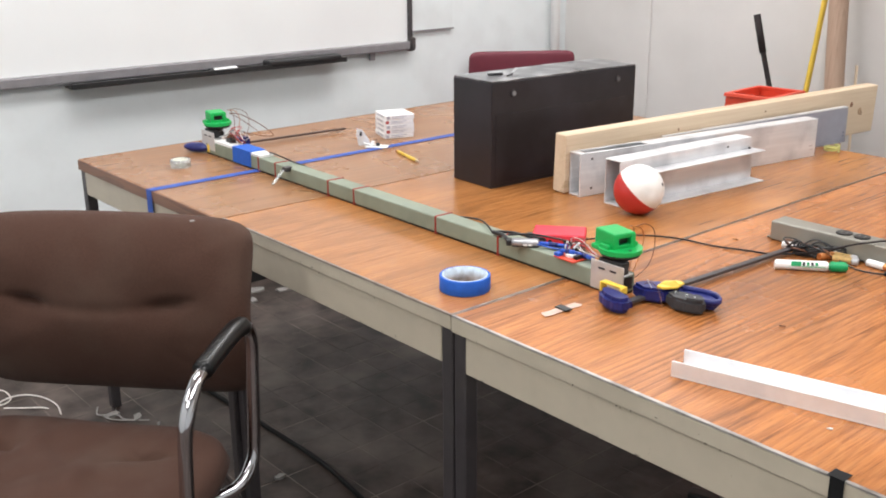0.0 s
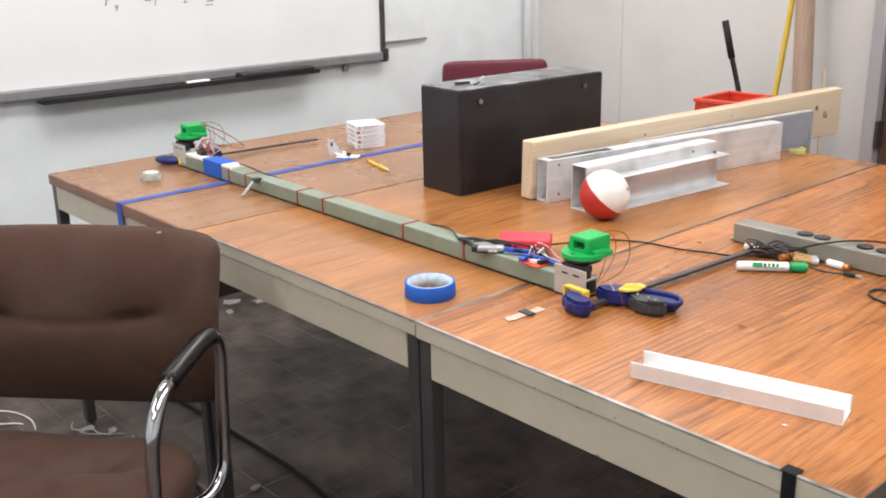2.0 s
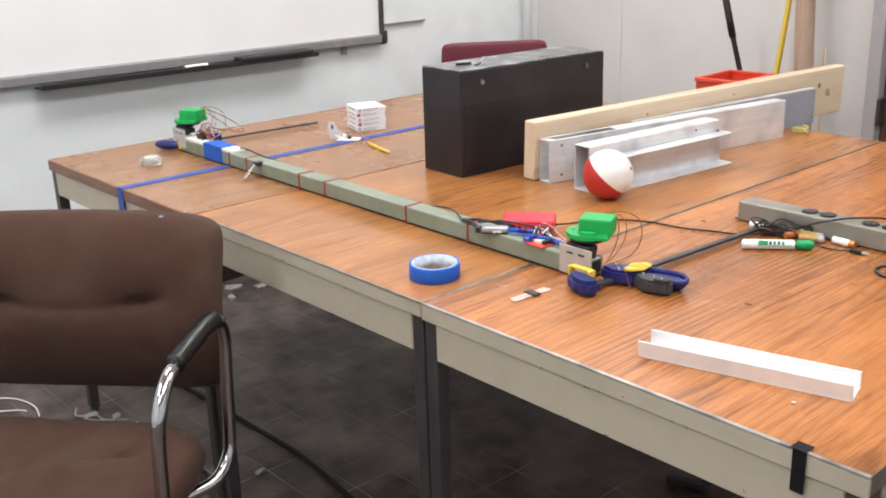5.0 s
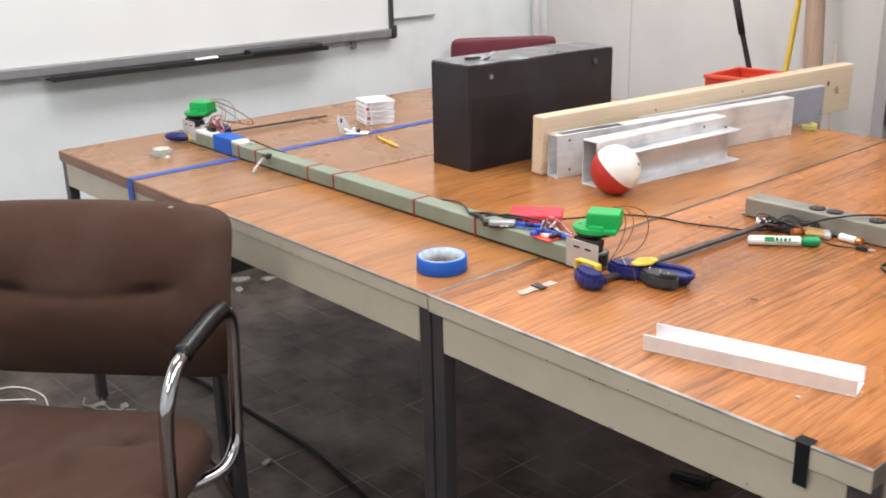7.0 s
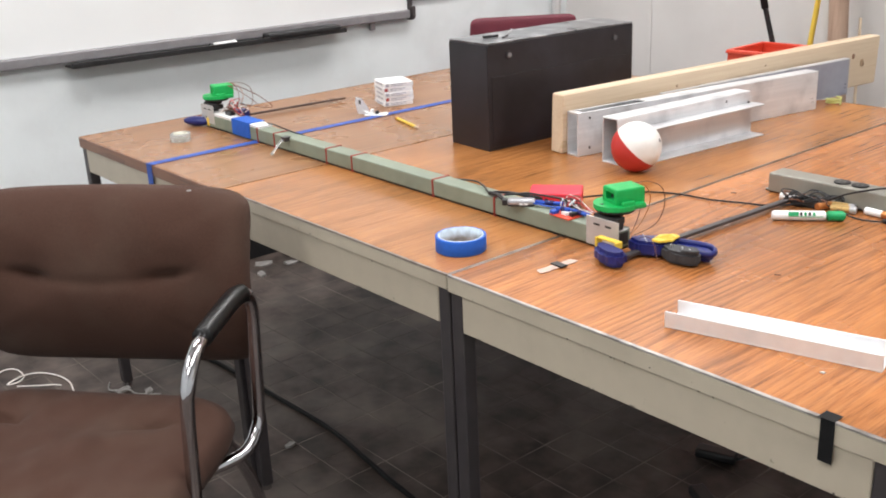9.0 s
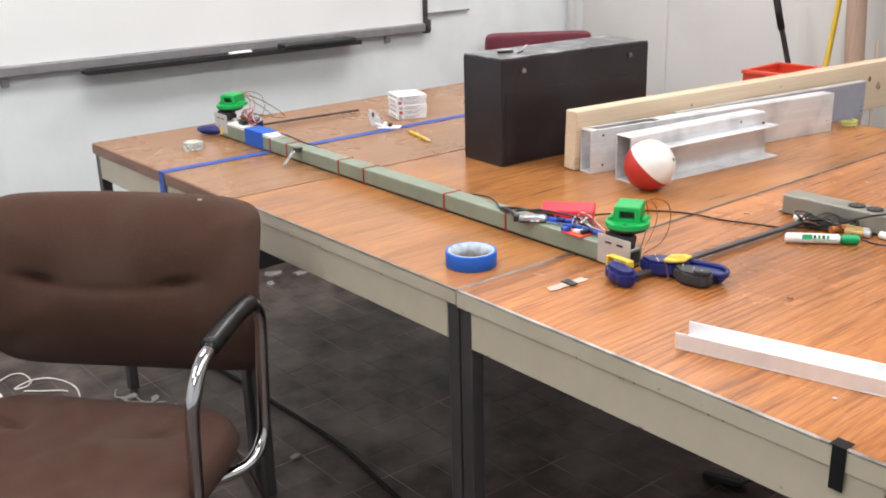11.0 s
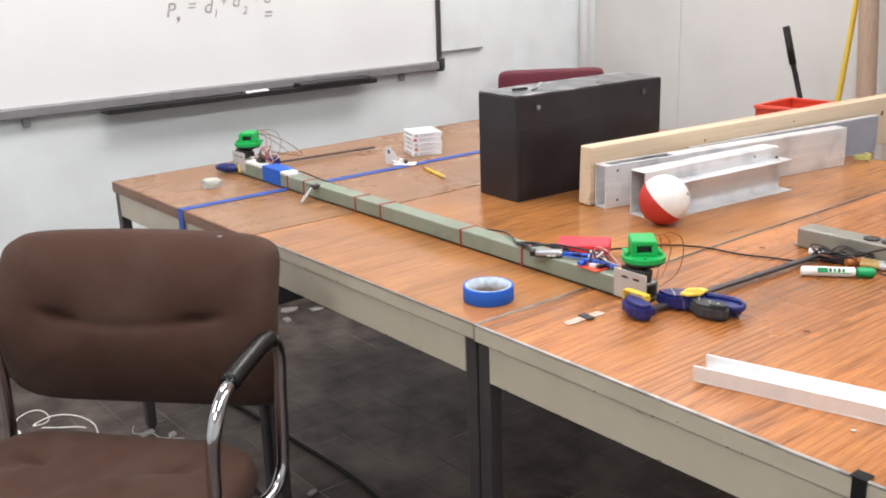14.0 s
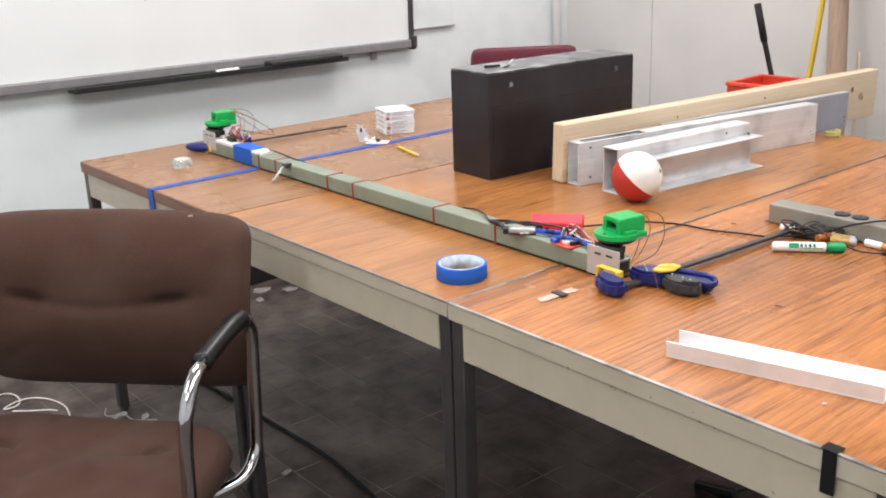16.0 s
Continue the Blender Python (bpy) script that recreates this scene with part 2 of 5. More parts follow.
CLOTH.node_tree.nodes["Principled BSDF"].inputs["Sheen Weight"].default_value = 0.04
FAINT = mat("faint_marker_ink", (0.41, 0.37, 0.38), 0.6, var=0.5, scale=40)
MAROON = mat("maroon_plastic", (0.16, 0.028, 0.045), 0.55, var=0.06)
CHROME = mat("chrome", (0.54, 0.53, 0.55), 0.07, 1.0, var=0.03)
GREEN = mat("green_print", (0.0, 0.36, 0.075), 0.5, var=0.05, scale=200, bump=0.2, bscale=300)
BEAM = mat("sage_paint", (0.225, 0.26, 0.2), 0.55, var=0.06, dirt=(0.16, 0.185, 0.145), dscale=12, damt=0.4)
REDBAND = mat("red_band", (0.27, 0.03, 0.02), 0.5)
BLUELINE = mat("blue_tape_on_wood", (0.03, 0.085, 0.37), 0.6, var=0.15, scale=60)
BLUETAPE = mat("blue_masking_tape", (0.006, 0.1, 0.5), 0.6, var=0.08, scale=120, bump=0.2, bscale=500)
BLUE_P = mat("blue_plastic", (0.009, 0.015, 0.13), 0.4, var=0.15, scale=60, bump=0.1, bscale=250)
GREYGRIP = mat("grey_grip", (0.035, 0.036, 0.04), 0.6, var=0.15)
YELLOW = mat("yellow_plastic", (0.76, 0.52, 0.06), 0.45, var=0.05)
REDCASE = mat("red_case", (0.75, 0.03, 0.06), 0.4, var=0.04)
RED = mat("red_plastic", (0.66, 0.065, 0.03), 0.45, var=0.06)
WHITE = mat("white_plastic", (0.82, 0.82, 0.81), 0.45, var=0.02)
CARD = mat("white_card", (0.82, 0.82, 0.83), 0.6, var=0.02)
INK = mat("print_grey", (0.4, 0.4, 0.46), 0.6)
INKRED = mat("print_red", (0.4, 0.06, 0.06), 0.6)
PLATE = mat("bracket_steel", (0.6, 0.59, 0.58), 0.4, 0.5, var=0.05)
SILVER = mat("silver_plastic", (0.6, 0.6, 0.62), 0.3, 0.5, var=0.04)
COPPER = mat("copper_wrap", (0.55, 0.22, 0.07), 0.35, 0.6)
STRIPM = mat("strip_enamel", (0.275, 0.262, 0.225), 0.42, 0.3, var=0.05, dirt=(0.2, 0.19, 0.165), dscale=16, damt=0.5)
GOLDW = mat("gold_wrap", (0.6, 0.4, 0.16), 0.3, 0.5, var=0.25, scale=200)
MGREEN = mat("marker_green", (0.0, 0.28, 0.09), 0.4)
BLUEW = mat("blue_wire", (0.02, 0.09, 0.5), 0.45)
REDW = mat("red_wire", (0.5, 0.03, 0.03), 0.45)
WHITEW = mat("white_wire", (0.75, 0.7, 0.66), 0.5)
BROWNW = mat("brown_wire", (0.16, 0.06, 0.03), 0.5)
BALLRED = mat("ball_red", (0.48, 0.03, 0.025), 0.4, var=0.05, dirt=(0.36, 0.03, 0.03), dscale=14, damt=0.5)
BALLWHITE = mat("ball_white", (0.8, 0.79, 0.76), 0.45, var=0.03, dirt=(0.62, 0.6, 0.56), dscale=30, damt=0.5)
CLEAR = mat("clear_plastic", (0.85, 0.88, 0.86), 0.12, var=0.02, trans=0.75)
SCRAP = mat("dull_scrap", (0.3, 0.285, 0.27), 0.7, var=0.2)
STICKY = mat("sticky_strip", (0.56, 0.4, 0.33), 0.5, var=0.15, scale=90)
PAPER = mat("scrap_paper", (0.55, 0.53, 0.5), 0.8, var=0.08)
DOORG = mat("grey_door_paint", (0.36, 0.34, 0.345), 0.6, var=0.03)
DOORB = mat("dark_brown_door", (0.12, 0.06, 0.035), 0.5, var=0.15, stretch=(1, 1, 0.1))
POLE = mat("dull_black_pole", (0.022, 0.017, 0.017), 0.7, var=0.2, spec=0.25)
TAPEBLACK = mat("black_cloth_tape", (0.006, 0.006, 0.0065), 0.65, var=0.2, spec=0.25)
PRINT = mat("dark_ink", (0.03, 0.03, 0.035), 0.6)
GLOW = bpy.data.materials.new("diffuser_glow")
GLOW.use_nodes = True
_g = GLOW.node_tree.nodes["Principled BSDF"]
_g.inputs["Base Color"].default_value = (0.9, 0.9, 0.88, 1)
_g.inputs["Emission Color"].default_value = (1, 0.97, 0.92, 1)
_g.inputs["Emission Strength"].default_value = 3.0

# ---- mesh tools ----


def part(name, bm, material, parent=None, label="", smooth=False, m=None):
    me = bpy.data.meshes.new(name)
    bmesh.ops.recalc_face_normals(bm, faces=bm.faces)
    bm.to_mesh(me)
    bm.free()
    me.materials.append(material)
    if smooth:
        for p in me.polygons:
            p.use_smooth = True
    ob = new(name, me)
    if parent is not None:
        ob.parent = parent
    if m is not None:
        ob.matrix_basis = m
    if label:
        ob["label"] = label
    return ob


def thing(name, m, label, category, group="", kind=""):
    ob = new(name)
    ob.empty_display_size = 0.05
    ob.matrix_basis = m
    return tagged(ob, label, category, group, kind)


def bx(x0, x1, y0, y1, z0, z1, bev=0.0, seg=2, bm=None):
    """A box from corner to corner with rounded edges, into bm or a new mesh."""
    b = bmesh.new()
    r = bmesh.ops.create_cube(b, size=1)
    for v in r["verts"]:
        v.co = Vector(((x0 + x1) / 2 + v.co.x * (x1 - x0), (y0 + y1) / 2 + v.co.y * (y1 - y0), (z0 + z1) / 2 + v.co.z * (z1 - z0)))
    if bev:
        bmesh.ops.bevel(b, geom=b.edges[:], offset=bev, segments=seg, profile=0.5, affect="EDGES")
    return b if bm is None else join(bm, b)


def join(bm, other):
    me = bpy.data.meshes.new("tmp")
    other.to_mesh(me)
    other.free()
    bm.from_mesh(me)
    bpy.data.meshes.remove(me)
    return bm


def turned(bm, m):
    bmesh.ops.transform(bm, matrix=m, verts=bm.verts)
    return bm


def cyl(r, z0, z1, n=24, r2=None, bev=0.0):
    b = bmesh.new()
    bmesh.ops.create_cone(b, cap_ends=True, segments=n, radius1=r, radius2=r if r2 is None else r2, depth=z1 - z0)
    for v in b.verts:
        v.co.z += (z0 + z1) / 2
    if bev:
        es = [e for e in b.edges if len(e.link_faces) == 2 and any(len(f.verts) > 4 for f in e.link_faces)]
        bmesh.ops.bevel(b, geom=es, offset=bev, segments=2, affect="EDGES")
    return b


def smooth_path(pts, n=6):
    P = [Vector(p) for p in pts]
    if len(P) < 3:
        return P
    out = []
    for i in range(len(P) - 1):
        a, b, c, d = P[max(i - 1, 0)], P[i], P[i + 1], P[min(i + 2, len(P) - 1)]
        for k in range(n):
            t = k / n
            out.append(0.5 * ((2 * b) + (c - a) * t + (2 * a - 5 * b + 4 * c - d) * t * t + (3 * b - a - 3 * c + d) * t ** 3))
    return out + [P[-1]]


def sweep(pts, r, n=8, steps=6, flat=1.0):
    """A round (or flattened) rod along a smooth line."""
    P = smooth_path(pts, steps) if steps else [Vector(p) for p in pts]
    b = bmesh.new()
    rings, side = [], None
    for i, p in enumerate(P):
        t = (P[min(i + 1, len(P) - 1)] - P[max(i - 1, 0)]).normalized()
        if side is None:
            side = t.cross(Vector((0, 0, 1)))
            if side.length < 0.1:
                side = t.cross(Vector((1, 0, 0)))
        side = (side - t * side.dot(t)).normalized()
        up = side.cross(t)
        rings.append([b.verts.new(p + side * math.cos(a) * r + up * math.sin(a) * r * flat) for a in (2 * math.pi * k / n for k in range(n))])
    for A, B in zip(rings, rings[1:]):
        for k in range(n):
            b.faces.new((A[k], A[(k + 1) % n], B[(k + 1) % n], B[k]))
    b.faces.new(rings[0])
    b.faces.new(rings[-1][::-1])
    return b


def lathe(profile, n=40):
    """A turned shape round z; the profile is closed."""
    b = bmesh.new()
    rings = [[b.verts.new((r * math.cos(2 * math.pi * k / n), r * math.sin(2 * math.pi * k / n), z)) for k in range(n)] for r, z in profile]
    for i in range(len(rings)):
        A, B = rings[i], rings[(i + 1) % len(rings)]
        for k in range(n):
            b.faces.new((A[k], A[(k + 1) % n], B[(k + 1) % n], B[k]))
    return b


def prism(outline, z0, z1, bev=0.0):
    """An outline in x and y, raised from z0 to z1."""
    b = bmesh.new()
    lo = [b.verts.new((x, y, z0)) for x, y in outline]
    hi = [b.verts.new((x, y, z1)) for x, y in outline]
    n = len(lo)
    b.faces.new(lo[::-1])
    b.faces.new(hi)
    for k in range(n):
        b.faces.new((lo[k], lo[(k + 1) % n], hi[(k + 1) % n], hi[k]))
    if bev:
        bmesh.ops.bevel(b, geom=b.edges[:], offset=bev, segments=2, affect="EDGES")
    return b


def pillow(w, h, t, crease=None, dimples=(), nu=64, nv=52, power=5.0, sag=0.0, folds=0.0, crown=0.0, under=0.0, over=0.0):
    """An upholstered pad in x and z, front towards +y, with a sewn crease and buttoned dimples."""
    b = bmesh.new()
    sides = []
    for s in (1, -1):
        grid = []
        for j in range(nv + 1):
            row = []
            for i in range(nu + 1):
                u, v = 2 * i / nu - 1, 2 * j / nv - 1
                k = (abs(u) ** power + abs(v) ** power) ** (1 / power) if (u or v) else 1
                q = max(abs(u), abs(v)) / k if k else 1
                x, z = u * q * w / 2, v * q * h / 2
                e = max(0.0, 1 - max(abs(u), abs(v)) ** 4)
                y = s * t / 2 * e ** 0.4
                if s > 0:
                    y -= sag * (1 - u * u) * (1 - v * v)
                    line = 0.0
                    if crease is not None:
                        line = crease + 0.28 * u * u
                        y -= 0.005 * math.exp(-(((v - line) / 0.07) ** 2)) * e * math.exp(-((u / 0.62) ** 6))
                    for du, dv in dimples:
                        off = v - dv - (0.25 * (u * u - du * du) if crease is not None else 0.05 * abs(u - du))
                        y -= 0.024 * math.exp(-(((u - du) / 0.12) ** 2) - (off / (0.035 if off < 0 else 0.07)) ** 2) * e + 0.014 * math.exp(-(((u - du) / 0.34) ** 2) - ((v - dv) / 0.26) ** 2) * e
                if s > 0:
                    y += folds * e * noise.noise(Vector((x * 7 + w * 9, z * 9, 1.3))) + folds * 0.5 * e * noise.noise(Vector((x * 19, z * 15, 4.1)))
                low = max(0.0, -v) ** 2
                row.append(b.verts.new((x, y - under * low - over * max(0.0, v) ** 2, z + crown * (1 - u * u) * max(0.0, v) - 0.016 * low * (under > 0) - 0.13 * over * max(0.0, v) ** 2)))
            grid.append(row)
        sides.append(grid)
        for j in range(nv):
            for i in range(nu):
                b.faces.new((grid[j][i], grid[j][i + 1], grid[j + 1][i + 1], grid[j + 1][i]))
    bmesh.ops.remove_doubles(b, verts=b.verts, dist=1e-5)
    return b


# ---- the room ----
XW, YB, XE, YS, ZC = -2.25, 2.70, 2.6, -3.0, 2.7
TOP = 0.74
FZ = -0.022


def room():
    floor = tagged(part("floor", bx(XW, XE, YS, YB, -0.13, FZ - 0.0006), GROUT), "dark worn square vinyl floor tiles with pale joints", "floor", kind="structure")
    tagged(part("wall_west", bx(XW - 0.12, XW, YS - 0.12, YB, -0.13, ZC), WALL), "light grey painted wall behind the whiteboard", "wall", kind="structure")
    tagged(part("wall_north", bx(XW - 0.12, XE + 0.12, YB, YB + 0.12, -0.13, ZC), WALL_B), "pale grey painted partition wall with upright joints", "wall", kind="structure")
    tagged(part("wall_east", bx(XE, XE + 0.12, YS - 0.12, YB, -0.13, ZC), WALL), "light grey painted wall", "wall", kind="structure")
    tagged(part("wall_south", bx(XW, XE, YS - 0.12, YS, -0.13, ZC), WALL), "light grey painted wall", "wall", kind="structure")
    tagged(part("ceiling", bx(XW - 0.12, XE + 0.12, YS - 0.12, YB + 0.12, ZC, ZC + 0.1), CEIL), "white ceiling", "ceiling", kind="structure")
    for i, x in enumerate((-1.743,)):
        tagged(part("trim", bx(x - 0.012, x + 0.012, YB - 0.006, YB - 0.002, FZ, ZC - 0.01, 0.002), WALL_B), "painted cover strip on the partition joint", "trim", kind="structure")
    tagged(part("baseboard", bx(XW + 0.002, XW + 0.012, YS, YB - 0.01, FZ, 0.08, 0.003), BLACK), "black rubber baseboard along the wall", "baseboard", kind="structure")
    door = tagged(part("door_1", bx(-0.49, 0.36, YB - 0.03, YB - 0.002, FZ, 2.03, 0.004), DOORB), "dark brown wooden door in the partition", "door", kind="structure")
    part("door_frame", bx(-0.542, -0.492, YB - 0.07, YB - 0.002, FZ, 2.09, 0.004), DOORG, door)
    part("door_frame", bx(0.362, 0.412, YB - 0.07, YB - 0.002, FZ, 2.09, 0.004), DOORG, door)
    part("hinge", bx(-0.492, -0.478, YB - 0.074, YB - 0.031, 0.56, 0.66, 0.002), LEG, door)
    pipe = tagged(part("pipe", sweep([(XW + 0.04, YB - 0.115, FZ), (XW + 0.04, YB - 0.115, ZC)], 0.022, 16, 0), WHITE, smooth=True), "white upright pipe in the corner of the room", "pipe", kind="structure")
    for lx, ly in LAMP_SPOTS:
        t = thing("ceiling_light", pose(lx, ly, 2.7), "white fluorescent ceiling light with a glowing diffuser", "ceiling light", "ceiling lights")
        fr = bx(-0.32, 0.32, -0.62, 0.62, -0.03, 0.0, 0.004)
        part("frame", fr, WHITE, t)
        part("diffuser", bx(-0.29, 0.29, -0.59, 0.59, -0.036, -0.031), GLOW, t)
    return floor


FLOOR = room()


def whiteboard():
    z0, y1, y0 = 0.838, 1.70, -0.74
    w = thing("whiteboard", pose(XW, 1.70, 0.838, -0.4, 0, 0) @ pose(0, -1.70, -0.838), "large white enamel whiteboard with grey frame on the wall", "whiteboard")
    part("panel", bx(0.006, 0.018, y0, y1, z0 + 0.01, z0 + 1.21), WB, w)
    part("bottom_rail", bx(0.004, 0.04, y0, y1, z0, z0 + 0.036, 0.006), WBFRAME, w)
    part("top_rail", bx(0.004, 0.03, y0, y1, z0 + 1.2, z0 + 1.225, 0.004), WBFRAME, w)
    part("side_rail", bx(0.004, 0.034, y1, y1 + 0.018, z0 - 0.008, z0 + 1.225, 0.005), LEG, w, "black end rail")
    part("side_rail", bx(0.004, 0.034, y0 - 0.018, y0, z0 - 0.008, z0 + 1.225, 0.005), LEG, w, "black end rail")
    cap = turned(cyl(0.021, 0.0, 0.02, 20, bev=0.003), pose(0.03, y1 + 0.001, z0 + 0.013, -90, 0, 0))
    bx(0.01, 0.05, y1 + 0.001, y1 + 0.021, z0 + 0.013, z0 + 0.05, 0.004, bm=cap)
    part("corner_cap", cap, LEG, w, "rounded black corner cap")
    tray = bx(0.02, 0.088, 0.226, 1.335, z0 - 0.014, z0 - 0.008, 0.002)
    bx(0.083, 0.09, 0.226, 1.335, z0 - 0.014, z0 + 0.004, 0.002, bm=tray)
    part("pen_tray", tray, BLACK, w, "black pen tray")
    part("tray_cap", bx(0.03, 0.092, 0.98, 1.31, z0 - 0.006, z0 + 0.017, 0.007), BLACK, w)
    for y in (1.514, -0.02):
        part("clip", bx(0.004, 0.022, y - 0.012, y + 0.012, z0 - 0.032, z0, 0.003), WBFRAME, w)
    # marks left on the board
    for txt, y, z, s in WRITING:
        cu = bpy.data.curves.new("writing", "FONT")
        cu.body, cu.size, cu.shear, cu.extrude = txt, s, 0.25, 0.0004
        tmp = new("writing", cu)
        me = bpy.data.meshes.new_from_object(tmp.evaluated_get(bpy.context.evaluated_depsgraph_get()))
        bpy.data.objects.remove(tmp)
        me.materials.append(FAINT)
        ob = new("writing", me)
        ob.parent = w
        ob.matrix_basis = pose(0.0195, y, z, 90, 0, 90)
        ob["label"] = "handwritten black marker formula"
    p = thing("marker_pen", pose(XW + 0.07, 0.80, z0 + 0.006, -90, 0, 2), "white marker pen lying in the pen tray", "marker")
    part("barrel", cyl(0.0105, -0.048, 0.05, 14, bev=0.002), WHITE, p, smooth=False)
    part("cap", cyl(0.0098, -0.062, -0.045, 14, bev=0.002), BLACK, p)
    for q in range(4):
        part("label_bar", bx(0.0098, 0.0112, -0.005, 0.005, -0.03 + q * 0.017, -0.02 + q * 0.017), INK, p)
    b = thing("wall_board", pose(XW, 0, 0), "thin pale board fixed to the wall beside the whiteboard", "board")
    part("sheet", bx(0.003, 0.01, 1.728, 1.96, 0.912, 2.0), WALL, b)
    part("lower_edge", bx(0.004, 0.014, 1.728, 1.965, 0.906, 0.912), WBFRAME, b)


WRITING = [("P", 0.497, 1.128, 0.07), (",", 0.532, 1.116, 0.1), ("=", 0.578, 1.142, 0.058), ("d", 0.642, 1.134, 0.068), ("1", 0.678, 1.118, 0.04), ("+", 0.708, 1.156, 0.05),
           ("d", 0.755, 1.15, 0.065), ("2", 0.795, 1.121, 0.042), ("+", 0.842, 1.162, 0.045), ("d", 0.885, 1.156, 0.062), ("=", 0.88, 1.094, 0.064)]
whiteboard()


def table(x0, x1, y0, trim, label):
    """A laminate-topped office table, front edge at y = 0."""
    D = 1.625
    t = thing("table", pose(x0, y0, 0), label, "table", "tables pushed together")
    w = x1 - x0
    lip, low = (0.7108, 0.6428) if x0 > -0.1 else (0.7135, 0.645)
    part("tabletop", bx(0.002, w - 0.002, 0.003, D - 0.003, 0.714, TOP, 0.0015, 1), (OAK if x0 > -0.1 else OAK_PALE) if trim else WALNUT, t)
    if trim:
        part("front_edge", bx(0, w, -0.001, 0.003, lip, TOP - 0.0025, 0.001, 1), TAN, t)
        part("edge_strip", bx(0, w, -0.0016, 0.0045, TOP - 0.0024, TOP + 0.0012, 0.0008, 1), TRIM if x0 > -0.1 else SEAM, t, "thin metal edge strip")
    else:
        part("front_edge", bx(0, w, -0.001, 0.003, 0.712, TOP - 0.0002, 0.0008, 1), OAK_EDGE, t, "dark brown edge band")
    for xs in ((0, 0.002), (w - 0.002, w)):
        part("side_edge", bx(xs[0], xs[1], 0.003, D - 0.003, 0.7135, TOP + 0.001, 0.0005, 1), SEAM if trim and x0 + xs[0] > -0.1 else WALNUT, t)
    part("back_edge", bx(0, w, D - 0.003, D, 0.7135, TOP), OAK_EDGE, t)
    part("apron_front", bx(0.0295, w - 0.0295, 0.004, 0.02, low, 0.712, 0.0015, 1), TAN, t)
    rng = random.Random(int(x0 * 1000) + 7)
    for k in range(26 if x0 > -0.1 else 14):
        cx, cw, ch = rng.uniform(0.05, w - 0.05), rng.uniform(0.0015, 0.009) * (0.4 + 0.6 * rng.random()), rng.uniform(0.001, 0.0035)
        cz, out = (low + 0.0005, 0.0037) if k % 3 else (rng.uniform(lip - 0.003, lip + 0.006), -0.0014)
        part("paint_chip", prism([(cx, out), (cx + cw, out), (cx + cw * 0.7, out + 0.0006), (cx + cw * 0.2, out + 0.0006)], cz, cz + ch), LEG if k % 2 else SCUFF, t)
    part("apron_back", bx(0.045, w - 0.045, D - 0.02, D - 0.006, 0.645, 0.712, 0.0015, 1), TAN, t)
    part("apron_side", bx(0.006, 0.02, 0.05, D - 0.05, 0.645, 0.712, 0.0015, 1), TAN, t)
    part("apron_side", bx(w - 0.02, w - 0.006, 0.05, D - 0.05, 0.645, 0.712, 0.0015, 1), TAN, t)
    for lx in (0.001, w - 0.029):
        for ly in (0.0045, D - 0.04):
            leg = part("leg", bx(lx, lx + 0.028, ly, ly + 0.028, FZ + 0.012, 0.7115, 0.003), LEG, t)
            part("foot_glide", turned(cyl(0.013, 0, 0.012, 14), pose(lx + 0.014, ly + 0.014, FZ)), CHROME, leg)
    return t


table(-1.552, -0.7655, -0.01, False, "wood-grain laminate table with brown edge and tan metal apron")
table(-0.7645, -0.0005, 0.0, True, "oak laminate office table with metal edge and tan apron")
table(0.002, 0.767, 0.0, True, "oak laminate table with bright metal front edge strip")


